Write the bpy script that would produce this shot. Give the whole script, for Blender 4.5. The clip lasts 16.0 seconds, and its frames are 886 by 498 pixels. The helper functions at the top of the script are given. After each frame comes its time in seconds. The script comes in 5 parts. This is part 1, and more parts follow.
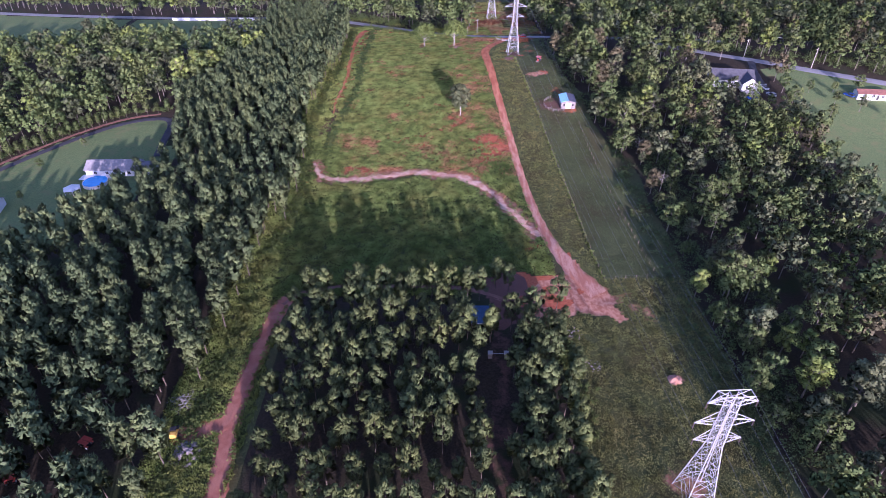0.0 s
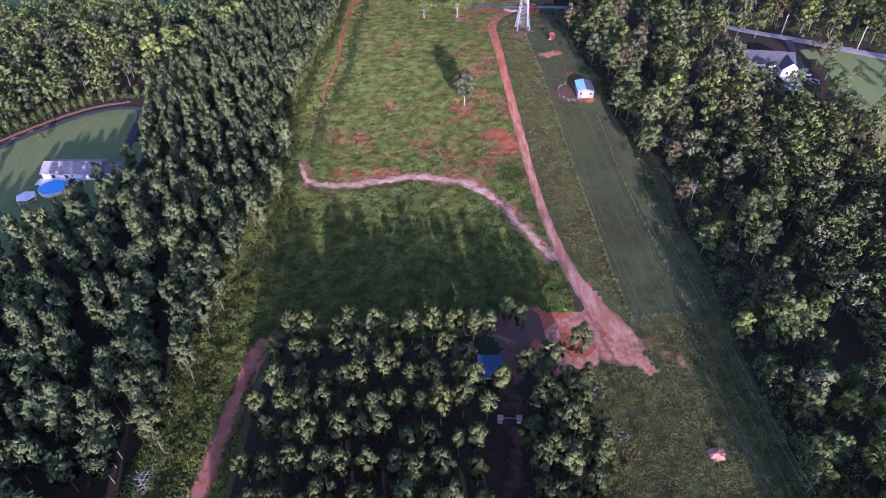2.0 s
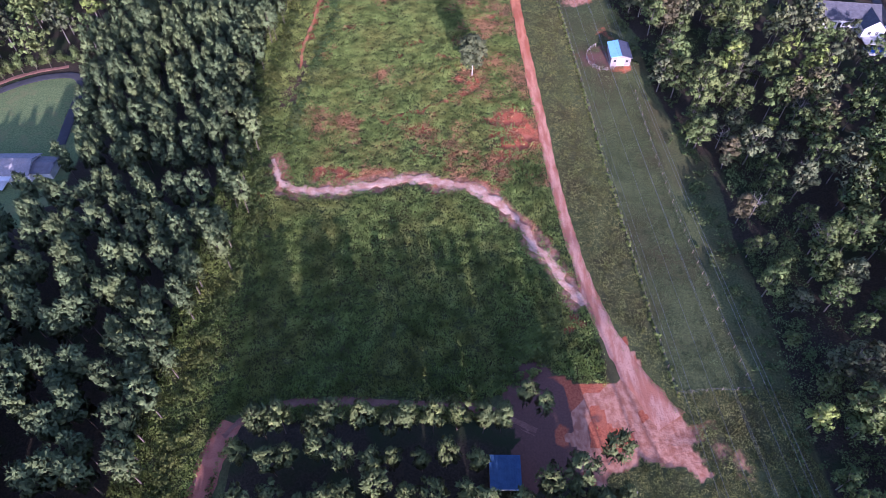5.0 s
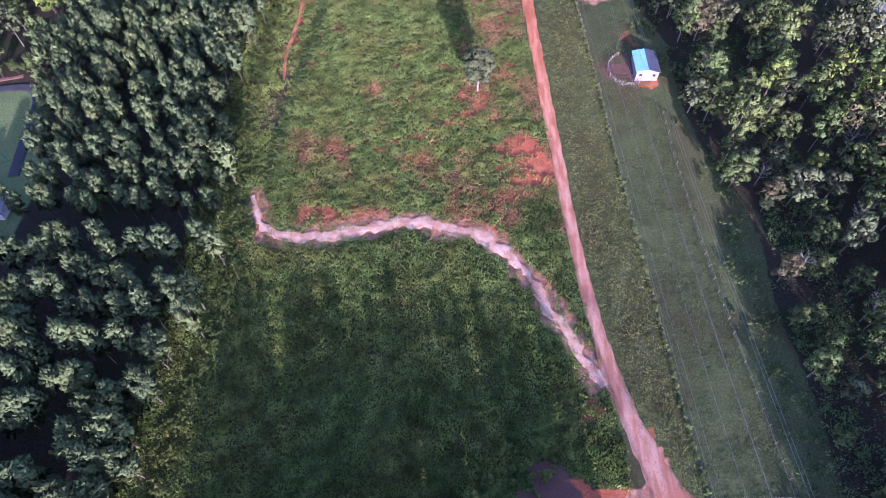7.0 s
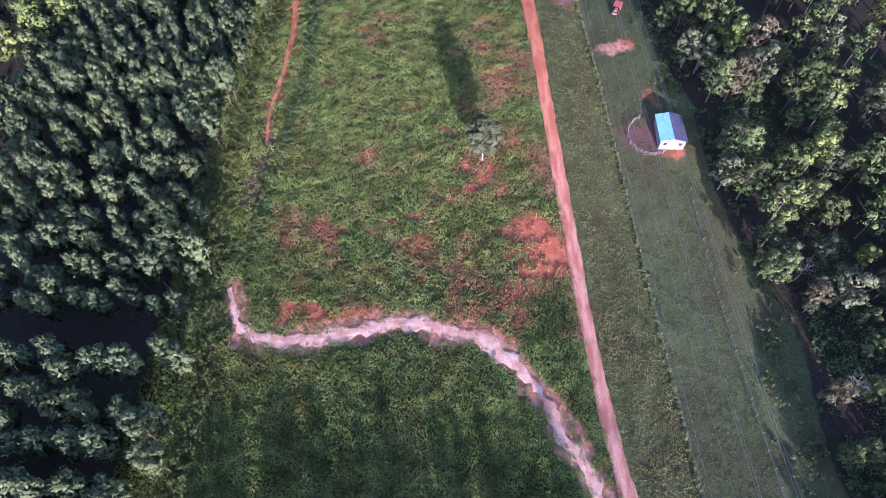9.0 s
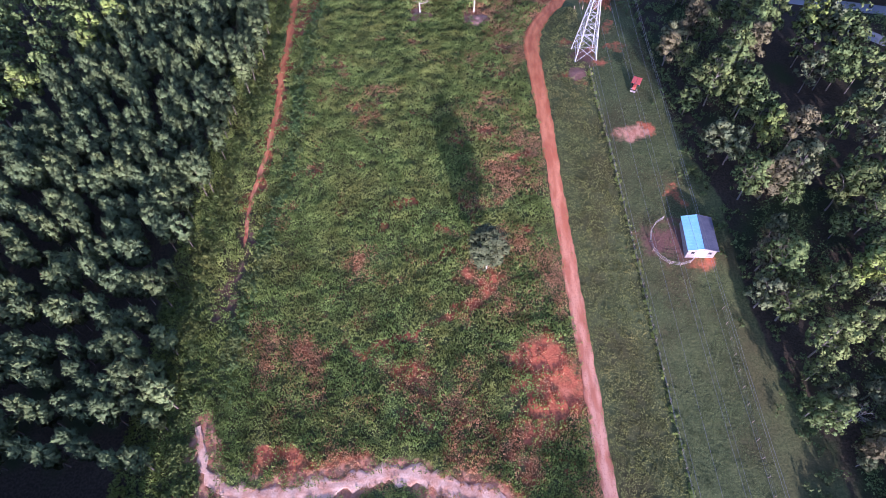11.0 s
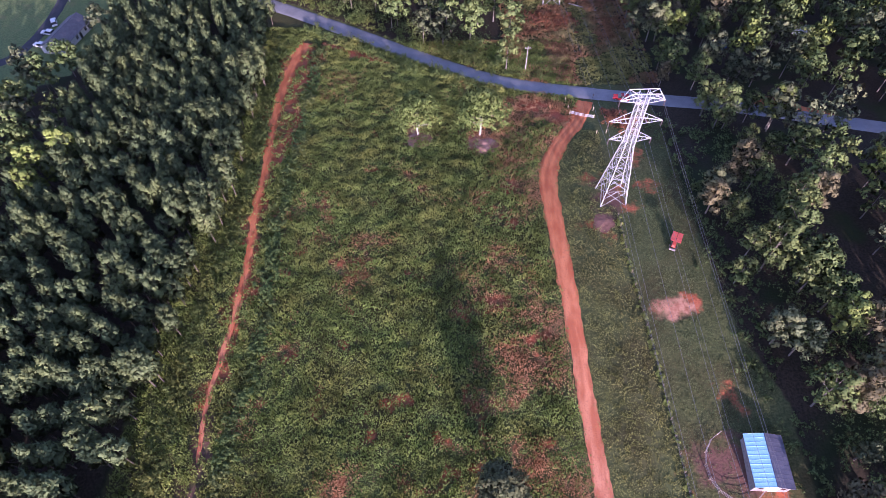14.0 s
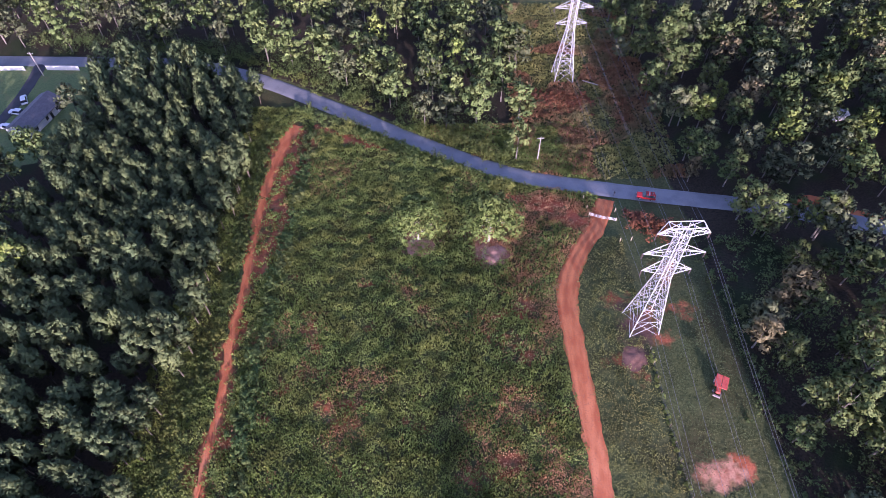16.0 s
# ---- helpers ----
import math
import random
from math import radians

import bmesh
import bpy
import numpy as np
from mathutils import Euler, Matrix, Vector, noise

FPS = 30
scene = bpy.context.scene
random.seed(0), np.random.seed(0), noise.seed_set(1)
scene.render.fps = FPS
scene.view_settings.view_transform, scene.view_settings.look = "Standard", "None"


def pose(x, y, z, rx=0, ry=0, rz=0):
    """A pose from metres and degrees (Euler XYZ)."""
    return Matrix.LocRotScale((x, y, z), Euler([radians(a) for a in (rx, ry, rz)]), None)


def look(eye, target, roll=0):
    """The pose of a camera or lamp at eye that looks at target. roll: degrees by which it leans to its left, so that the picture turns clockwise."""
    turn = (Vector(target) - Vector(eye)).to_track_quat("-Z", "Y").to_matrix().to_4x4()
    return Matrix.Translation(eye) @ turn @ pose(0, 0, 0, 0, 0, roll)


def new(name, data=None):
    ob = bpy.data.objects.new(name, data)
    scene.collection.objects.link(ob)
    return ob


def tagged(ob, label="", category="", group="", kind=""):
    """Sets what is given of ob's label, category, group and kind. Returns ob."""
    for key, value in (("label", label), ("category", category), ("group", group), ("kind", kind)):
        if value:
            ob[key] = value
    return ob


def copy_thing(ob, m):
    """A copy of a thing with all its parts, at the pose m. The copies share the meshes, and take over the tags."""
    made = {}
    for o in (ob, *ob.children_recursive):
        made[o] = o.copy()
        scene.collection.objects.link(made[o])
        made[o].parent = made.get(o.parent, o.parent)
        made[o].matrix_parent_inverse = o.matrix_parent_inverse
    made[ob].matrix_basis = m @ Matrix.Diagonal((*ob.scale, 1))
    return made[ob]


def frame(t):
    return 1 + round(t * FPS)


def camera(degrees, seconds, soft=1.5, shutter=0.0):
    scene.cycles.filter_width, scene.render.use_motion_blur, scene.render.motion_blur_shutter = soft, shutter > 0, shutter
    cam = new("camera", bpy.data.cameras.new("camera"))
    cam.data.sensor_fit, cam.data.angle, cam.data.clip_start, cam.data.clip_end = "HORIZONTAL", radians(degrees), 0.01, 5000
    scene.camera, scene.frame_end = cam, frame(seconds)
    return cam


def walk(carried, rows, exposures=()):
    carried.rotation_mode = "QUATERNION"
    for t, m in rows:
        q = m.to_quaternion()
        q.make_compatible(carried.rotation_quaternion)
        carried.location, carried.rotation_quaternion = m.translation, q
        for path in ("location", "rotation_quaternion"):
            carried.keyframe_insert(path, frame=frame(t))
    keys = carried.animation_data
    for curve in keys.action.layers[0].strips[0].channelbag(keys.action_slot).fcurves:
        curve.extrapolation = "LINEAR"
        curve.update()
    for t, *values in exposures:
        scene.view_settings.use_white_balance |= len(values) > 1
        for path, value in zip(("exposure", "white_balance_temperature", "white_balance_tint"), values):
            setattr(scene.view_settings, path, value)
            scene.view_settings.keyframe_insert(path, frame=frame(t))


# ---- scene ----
cam = camera(72.7, 16.0, soft=0.75)
METRES, EYE, TILT, LEAN, TURN = 252.9, 110.0, 0.0, 0.0, 0.0
ROWS = [
    (0.0, 0.0, 0.0, 0.0, 0.14, -36.23, -0.19),
    (0.5, -0.0003, 0.032, 0.0009, 0.16, -37.09, -0.19),
    (1.0, -0.0009, 0.0638, 0.0025, 0.19, -38.1, -0.2),
    (1.5, -0.0015, 0.0958, 0.0042, 0.21, -39.19, -0.21),
    (2.0, -0.002, 0.1278, 0.0061, 0.24, -40.51, -0.21),
    (2.5, -0.0022, 0.1598, 0.0075, 0.28, -41.87, -0.21),
    (3.0, -0.0025, 0.1917, 0.0086, 0.3, -43.35, -0.18),
    (3.5, -0.0029, 0.2239, 0.01, 0.33, -44.98, -0.15),
    (4.0, -0.0034, 0.2559, 0.0111, 0.34, -46.6, -0.13),
    (6.5, -0.004, 0.4178, 0.0185, 0.53, -54.01, 0.05),
    (7.0, -0.0044, 0.4497, 0.0197, 0.55, -54.81, 0.05),
    (7.5, -0.0046, 0.4817, 0.021, 0.57, -55.56, 0.06),
    (8.0, -0.0049, 0.5134, 0.0221, 0.58, -56.23, 0.09),
    (10.5, -0.0035, 0.6711, 0.026, 0.86, -56.47, 0.19),
    (11.0, -0.0038, 0.7022, 0.0257, 0.86, -56.2, 0.2),
    (11.5, -0.0041, 0.7325, 0.0247, 0.86, -55.85, 0.2),
    (12.0, -0.0045, 0.7628, 0.0234, 0.87, -55.49, 0.2),
    (12.5, -0.0048, 0.7936, 0.0224, 0.89, -55.19, 0.24),
    (13.0, -0.0054, 0.824, 0.0217, 0.89, -54.89, 0.24),
    (13.5, -0.0062, 0.8537, 0.0207, 0.9, -54.53, 0.23),
    (14.0, -0.0069, 0.8832, 0.0191, 0.94, -54.04, 0.25),
    (14.5, -0.0078, 0.9125, 0.0175, 0.97, -53.47, 0.27),
    (15.0, -0.0091, 0.9401, 0.0159, 0.98, -52.93, 0.26),
    (15.5, -0.0105, 0.9695, 0.0141, 1.0, -52.3, 0.24),
    (16.0, -0.0118, 0.9989, 0.012, 1.03, -51.53, 0.25),
]
walk(cam, [(t, pose(0, 0, EYE, TILT, LEAN, TURN) @ pose(METRES * x, METRES * y, METRES * z, 90 + pitch, roll, yaw)) for t, x, y, z, yaw, pitch, roll in ROWS],
     [(0.0, 0.89, 5020, 54), (3.0, 0.92, 5020, 52), (4.0, 1.0, 5000, 52), (7.0, 1.38, 4900, 51), (8.0, 1.38, 4900, 50), (10.5, 1.3, 4910, 46), (11.0, 1.22, 4960, 46), (11.5, 1.14, 5060, 48), (12.5, 1.13, 5250, 53), (13.5, 1.18, 5360, 57), (15.0, 1.18, 5320, 55), (16.0, 1.2, 5320, 54)])

# ---- light: low sun behind the start of the walk ----
SUN_UP, SUN_AZ = 11.8, 168.4
world = bpy.data.worlds.new("world")
scene.world = world
world.use_nodes = True
sky = world.node_tree.nodes.new("ShaderNodeTexSky")
sky.sky_type, sky.sun_disc = "NISHITA", False
sky.sun_elevation, sky.sun_rotation = radians(SUN_UP), radians(SUN_AZ)
back = world.node_tree.nodes["Background"]
world.node_tree.links.new(sky.outputs[0], back.inputs["Color"])
back.inputs["Strength"].default_value = 0.15
sun_way = Vector((math.sin(radians(SUN_AZ)) * math.cos(radians(SUN_UP)), math.cos(radians(SUN_AZ)) * math.cos(radians(SUN_UP)), math.sin(radians(SUN_UP))))
sun = new("sun", bpy.data.lights.new("sun", "SUN"))
sun.data.energy, sun.data.angle, sun.data.color = 4.7, radians(0.6), (1.0, 0.86, 0.66)
sun.matrix_world = look(sun_way * 400, (0, 0, 0))


# ---- materials ----
def nodes_of(m):
    m.use_nodes = True
    nt = m.node_tree
    return nt, nt.nodes["Principled BSDF"]


def add(nt, kind, **inputs):
    n = nt.nodes.new(kind)
    for k, v in inputs.items():
        n.inputs[k].default_value = v
    return n


def mixed(nt, fac, a, b):
    n = nt.nodes.new("ShaderNodeMix")
    n.data_type = "RGBA"
    for sock, v in ((n.inputs[0], fac), (n.inputs[6], a), (n.inputs[7], b)):
        if isinstance(v, bpy.types.NodeSocket):
            nt.links.new(v, sock)
        elif isinstance(v, tuple):
            sock.default_value = (*v, 1)
        else:
            sock.default_value = v
    return n.outputs[2]


def ramp(nt, sock, lo, hi):
    n = nt.nodes.new("ShaderNodeMapRange")
    n.interpolation_type = "SMOOTHSTEP"
    nt.links.new(sock, n.inputs[0])
    n.inputs[1].default_value, n.inputs[2].default_value = lo, hi
    return n.outputs[0]


def speck(nt, scale, detail=4, coord="Object", stretch=None):
    c = nt.nodes.new("ShaderNodeTexCoord").outputs[coord]
    if stretch:
        mp = nt.nodes.new("ShaderNodeMapping")
        mp.inputs["Scale"].default_value = stretch
        nt.links.new(c, mp.inputs[0])
        c = mp.outputs[0]
    n = add(nt, "ShaderNodeTexNoise", Scale=scale, Detail=detail)
    nt.links.new(c, n.inputs["Vector"])
    return n.outputs[0]


def bumped(nt, bsdf, height, strength=0.4, distance=0.05):
    b = add(nt, "ShaderNodeBump", Strength=strength, Distance=distance)
    nt.links.new(height, b.inputs["Height"])
    nt.links.new(b.outputs[0], bsdf.inputs["Normal"])


def surface(name, a, b, scale=3.0, rough=0.8, metal=0.0, fine=None, bump=0.3, stretch=None, lo=0.35, hi=0.65):
    """Two colours in broad blotches, with a fine grain over them."""
    m = bpy.data.materials.new(name)
    nt, bsdf = nodes_of(m)
    col = mixed(nt, ramp(nt, speck(nt, scale, 5, stretch=stretch), lo, hi), a, b)
    g = speck(nt, fine or scale * 9, 3, stretch=stretch)
    dark = mixed(nt, ramp(nt, g, 0.2, 0.8), tuple(v * 0.78 for v in a), tuple(min(1, v * 1.18) for v in b))
    nt.links.new(mixed(nt, 0.4, col, dark), bsdf.inputs["Base Color"])
    bsdf.inputs["Roughness"].default_value, bsdf.inputs["Metallic"].default_value = rough, metal
    bumped(nt, bsdf, g, bump)
    return m


def foliage(name, a, b, c, through_it=0.3, soft=0.0, lo=0.72, hi=1.28, rough=0.6):
    """Leaves: tree to tree and leaf to leaf differences, some light passing through; sprays shade as rounded clumps."""
    m = bpy.data.materials.new(name)
    m.cycles.use_bump_map_correction = False
    nt, bsdf = nodes_of(m)
    rnd = nt.nodes.new("ShaderNodeNewGeometry").outputs["Random Per Island"]
    tree = nt.nodes.new("ShaderNodeObjectInfo").outputs["Random"]
    pos = nt.nodes.new("ShaderNodeNewGeometry").outputs["Position"]
    big = add(nt, "ShaderNodeTexNoise", Scale=0.09, Detail=3.0)
    nt.links.new(pos, big.inputs["Vector"])
    col = mixed(nt, rnd, a, b)
    col = mixed(nt, ramp(nt, big.outputs[0], 0.42, 0.68), col, c)
    hsv = nt.nodes.new("ShaderNodeHueSaturation")
    nt.links.new(col, hsv.inputs["Color"])
    mr = nt.nodes.new("ShaderNodeMapRange")
    nt.links.new(tree, mr.inputs[0])
    mr.inputs[3].default_value, mr.inputs[4].default_value = 0.78, 1.26
    mid = add(nt, "ShaderNodeTexNoise", Scale=0.3, Detail=4.0)
    nt.links.new(pos, mid.inputs["Vector"])
    pm = nt.nodes.new("ShaderNodeMapRange")
    nt.links.new(mid.outputs[0], pm.inputs[0])
    pm.inputs[1].default_value, pm.inputs[2].default_value, pm.inputs[3].default_value, pm.inputs[4].default_value = 0.3, 0.7, lo, hi
    mu = nt.nodes.new("ShaderNodeMath")
    mu.operation = "MULTIPLY"
    nt.links.new(mr.outputs[0], mu.inputs[0])
    nt.links.new(pm.outputs[0], mu.inputs[1])
    nt.links.new(mu.outputs[0], hsv.inputs["Value"])
    nt.links.new(hsv.outputs[0], bsdf.inputs["Base Color"])
    bsdf.inputs["Roughness"].default_value = rough
    bsdf.inputs["Specular IOR Level"].default_value = 0.1
    tr = nt.nodes.new("ShaderNodeBsdfTranslucent")
    nt.links.new(hsv.outputs[0], tr.inputs["Color"])
    if soft:
        at = nt.nodes.new("ShaderNodeAttribute")
        at.attribute_name = "clump"
        vt = nt.nodes.new("ShaderNodeVectorTransform")
        vt.vector_type, vt.convert_from, vt.convert_to = "NORMAL", "OBJECT", "WORLD"
        nt.links.new(at.outputs["Vector"], vt.inputs[0])
        nt.links.new(vt.outputs[0], bsdf.inputs["Normal"])
        nt.links.new(vt.outputs[0], tr.inputs["Normal"])
    ms = add(nt, "ShaderNodeMixShader", Fac=through_it)
    nt.links.new(bsdf.outputs[0], ms.inputs[1])
    nt.links.new(tr.outputs[0], ms.inputs[2])
    nt.links.new(ms.outputs[0], nt.nodes["Material Output"].inputs["Surface"])
    return m


def ground_material():
    m = bpy.data.materials.new("ground")
    nt, bsdf = nodes_of(m)

    def mask(name, soft=0.5, edge=0.12):
        at = nt.nodes.new("ShaderNodeAttribute")
        at.attribute_name = name
        s = nt.nodes.new("ShaderNodeMath")
        s.operation = "ADD"
        nt.links.new(at.outputs["Fac"], s.inputs[0])
        k = nt.nodes.new("ShaderNodeMath")
        k.operation = "MULTIPLY_ADD"
        nt.links.new(speck(nt, 0.55, 6), k.inputs[0])
        k.inputs[1].default_value, k.inputs[2].default_value = soft * 2, -soft
        nt.links.new(k.outputs[0], s.inputs[1])
        return ramp(nt, s.outputs[0], 0.5 - edge, 0.5 + edge)

    fine = speck(nt, 2.2, 8)
    broad = speck(nt, 0.07, 5)
    weeds = mixed(nt, ramp(nt, fine, 0.3, 0.7), (0.06, 0.074, 0.028), (0.115, 0.13, 0.047))
    weeds = mixed(nt, ramp(nt, broad, 0.4, 0.7), weeds, mixed(nt, fine, (0.05, 0.048, 0.018), (0.105, 0.09, 0.04)))
    lawn = mixed(nt, ramp(nt, fine, 0.3, 0.7), (0.105, 0.15, 0.055), (0.19, 0.245, 0.09))
    lawn = mixed(nt, ramp(nt, speck(nt, 0.25, 5), 0.5, 0.75), lawn, (0.19, 0.2, 0.08))
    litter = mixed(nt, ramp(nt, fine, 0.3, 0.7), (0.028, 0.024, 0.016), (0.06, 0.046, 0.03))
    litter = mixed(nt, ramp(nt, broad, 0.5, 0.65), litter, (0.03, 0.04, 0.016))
    soil = mixed(nt, ramp(nt, fine, 0.25, 0.75), (0.33, 0.085, 0.04), (0.51, 0.155, 0.072))
    soil = mixed(nt, ramp(nt, speck(nt, 0.3, 6), 0.5, 0.72), soil, (0.48, 0.165, 0.085))
    # brown: soil darkened mostly for shade; by the west track its own tone
    soil = mixed(nt, mask("brown", 0.3), soil, mixed(nt, fine, (0.1, 0.05, 0.038), (0.19, 0.1, 0.075)))
    soil = mixed(nt, mask("pale", 0.35), soil, mixed(nt, ramp(nt, speck(nt, 0.7, 7, stretch=(1.2, 0.8, 1)), 0.35, 0.65), (0.37, 0.15, 0.085), (0.55, 0.28, 0.175)))
    col = mixed(nt, mask("lawn", 0.1), weeds, lawn)
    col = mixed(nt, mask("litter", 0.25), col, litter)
    col = mixed(nt, mask("soil", 0.5, 0.26), col, soil)
    nt.links.new(col, bsdf.inputs["Base Color"])
    bsdf.inputs["Roughness"].default_value = 0.95
    bsdf.inputs["Specular IOR Level"].default_value = 0.15
    bumped(nt, bsdf, fine, 0.5, 0.2)
    return m


GROUND = ground_material()


def dirt_material():
    """Clay that is pale and pink in the hollow and orange on the rise, with ruts."""
    m = bpy.data.materials.new("red_dirt")
    nt, bsdf = nodes_of(m)
    xyz = nt.nodes.new("ShaderNodeSeparateXYZ")
    nt.links.new(nt.nodes.new("ShaderNodeNewGeometry").outputs["Position"], xyz.inputs[0])
    high = ramp(nt, xyz.outputs["Y"], 175, 330)
    grain, blotch = speck(nt, 3.5, 6), speck(nt, 0.35, 6, stretch=(2.0, 0.5, 1))
    orange = mixed(nt, ramp(nt, blotch, 0.35, 0.65), (0.44, 0.112, 0.034), (0.6, 0.195, 0.066))
    pink = mixed(nt, ramp(nt, blotch, 0.35, 0.65), (0.4, 0.155, 0.088), (0.57, 0.31, 0.21))
    col = mixed(nt, high, pink, orange)
    col = mixed(nt, ramp(nt, grain, 0.5, 0.8), col, (0.33, 0.12, 0.07))
    nt.links.new(col, bsdf.inputs["Base Color"])
    bsdf.inputs["Roughness"].default_value = 0.95
    bumped(nt, bsdf, grain, 0.7, 0.1)
    return m


DIRT = dirt_material()
# red-brown clay with the woodland track's shade mixed into its colour
CLAY = surface("shaded_red_clay", (0.3, 0.1, 0.06), (0.44, 0.19, 0.125), 0.4, 0.95, fine=4.0, bump=0.6)
LOOSE_SOIL = surface("loose_pinkish_soil", (0.38, 0.17, 0.11), (0.54, 0.3, 0.22), 0.6, 0.95, fine=4.0, bump=0.6)
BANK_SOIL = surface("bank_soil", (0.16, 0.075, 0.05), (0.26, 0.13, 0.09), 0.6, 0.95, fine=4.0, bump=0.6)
PALE_DIRT = surface("pale_dirt", (0.47, 0.21, 0.115), (0.69, 0.46, 0.33), 0.45, 0.95, fine=3.0, bump=0.6)
ASPHALT = surface("asphalt", (0.2, 0.2, 0.21), (0.28, 0.277, 0.28), 0.3, 0.9, fine=14)
DARK_ASPHALT = surface("dark_asphalt", (0.04, 0.04, 0.045), (0.06, 0.06, 0.066), 0.4, 0.9, fine=14)
PAINT_LINE = surface("worn_line", (0.5, 0.42, 0.2), (0.6, 0.52, 0.3), 2.0)
STEEL = surface("galvanised_steel", (0.46, 0.47, 0.48), (0.58, 0.59, 0.6), 1.5, 0.5, 0.25, bump=0.1)
WIRE = surface("aluminium_wire", (0.16, 0.16, 0.16), (0.22, 0.22, 0.22), 2.0, 0.6, 0.2, bump=0.0)
GLASSY = surface("insulator_glaze", (0.16, 0.1, 0.08), (0.22, 0.15, 0.12), 4.0, 0.3, bump=0.0)
BARK = surface("pine_bark", (0.09, 0.07, 0.055), (0.16, 0.125, 0.1), 2.0, 0.95, fine=9, stretch=(1, 1, 0.3))
GREY_BARK = surface("grey_bark", (0.13, 0.115, 0.1), (0.24, 0.21, 0.18), 2.0, 0.95, fine=9, stretch=(1, 1, 0.3))
GREY_DEAD = surface("grey_dead_wood", (0.2, 0.18, 0.16), (0.33, 0.3, 0.27), 2.0, 0.9, fine=9)
DEAD_WOOD = surface("bleached_wood", (0.32, 0.29, 0.26), (0.5, 0.46, 0.42), 2.0, 0.9, fine=9)
NEEDLES = foliage("pine_needles", (0.108, 0.148, 0.064), (0.146, 0.194, 0.082), (0.165, 0.205, 0.078), 0.2, 1.0)
YOUNG_NEEDLES = foliage("young_pine_needles", (0.115, 0.148, 0.055), (0.16, 0.198, 0.072), (0.17, 0.2, 0.064), 0.2, 1.0)
LEAVES = foliage("green_leaves", (0.095, 0.14, 0.045), (0.145, 0.195, 0.065), (0.16, 0.195, 0.064), 0.2, 1.0)
LEAVES_LIME = foliage("yellow_green_leaves", (0.18, 0.24, 0.052), (0.25, 0.31, 0.078), (0.22, 0.27, 0.07), 0.2, 1.0)
SHADE_LEAVES = foliage("shade_tree_leaves", (0.105, 0.155, 0.04), (0.16, 0.215, 0.06), (0.145, 0.19, 0.052), 0.25, 1.0)
LEAVES_GREY = foliage("grey_green_leaves", (0.1, 0.122, 0.062), (0.15, 0.178, 0.085), (0.15, 0.165, 0.08), 0.2, 1.0)
LEAVES_BROWN = foliage("faded_brown_leaves", (0.125, 0.115, 0.062), (0.17, 0.155, 0.08), (0.17, 0.15, 0.078), 0.2, 1.0)
LEAVES_RUST = foliage("rust_brown_leaves", (0.14, 0.055, 0.025), (0.3, 0.13, 0.06), (0.2, 0.09, 0.05), 0.2, 1.0)
WEEDS = foliage("field_weeds", (0.15, 0.205, 0.054), (0.215, 0.28, 0.073), (0.23, 0.255, 0.07), 0.42, 0.0, 0.56, 1.46)
STRAW = foliage("dry_grass", (0.172, 0.22, 0.058), (0.232, 0.285, 0.075), (0.24, 0.27, 0.07), 0.42, 0.0, 0.56, 1.46)
OLIVE = foliage("olive_grass", (0.17, 0.18, 0.056), (0.225, 0.235, 0.075), (0.225, 0.215, 0.072), 0.45, 0.0, 0.6, 1.42)
TAN = foliage("tan_weeds", (0.34, 0.19, 0.095), (0.44, 0.26, 0.13), (0.44, 0.235, 0.115), 0.48)
BUSHY = foliage("bush_leaves", (0.085, 0.125, 0.034), (0.16, 0.205, 0.058), (0.2, 0.22, 0.056), 0.2, 1.0)
SHRUB = foliage("dark_shrub_leaves", (0.06, 0.1, 0.03), (0.11, 0.155, 0.045), (0.13, 0.15, 0.045), 0.15, 1.0)
LAWN_GRASS = foliage("mown_grass", (0.12, 0.155, 0.062), (0.165, 0.2, 0.085), (0.18, 0.195, 0.08), 0.45)
RUSTY = foliage("rusty_brush", (0.28, 0.15, 0.075), (0.42, 0.25, 0.13), (0.3, 0.27, 0.12), 0.4)


# ---- the lie of the land ----
def land(x, y):
    """Height of the ground, a low rise in the middle of the field."""
    g = np.exp(-((np.asarray(y, float) - 305) / 75) ** 2)
    xs = np.tanh(np.asarray(x, float) / 120)
    return -5.3 + 2.65 * xs + g * (8.15 + 5.84 * xs) - 0.33 * np.tanh((np.asarray(y, float) - 250) / 150)


def far_from(x, y, line):
    """Distance of many points from a polyline."""
    best = np.full(np.shape(x), 1e9)
    for (ax, ay), (bx, by) in zip(line, line[1:]):
        dx, dy = bx - ax, by - ay
        k = np.clip(((x - ax) * dx + (y - ay) * dy) / (dx * dx + dy * dy), 0, 1)
        best = np.minimum(best, np.hypot(x - ax - k * dx, y - ay - k * dy))
    return best


def inside(x, y, poly):
    """Which of many points lie in a polygon."""
    r = np.zeros(np.shape(x), bool)
    for (ax, ay), (bx, by) in zip(poly, poly[1:] + poly[:1]):
        if ay != by:
            r ^= ((ay > y) != (by > y)) & (x < (bx - ax) * (y - ay) / (by - ay) + ax)
    return r


def rolled(x, y, size, seed):
    """Smooth value noise, 0 to 1, for many points."""
    rs = np.random.RandomState(seed)
    t = rs.rand(64, 64)
    u, v = np.asarray(x, float) / size, np.asarray(y, float) / size
    i, j = np.floor(u).astype(int), np.floor(v).astype(int)
    u, v = u - i, v - j
    u, v = u * u * (3 - 2 * u), v * v * (3 - 2 * v)
    a = t[i % 64, j % 64] * (1 - u) + t[(i + 1) % 64, j % 64] * u
    b = t[i % 64, (j + 1) % 64] * (1 - u) + t[(i + 1) % 64, (j + 1) % 64] * u
    return a * (1 - v) + b * v


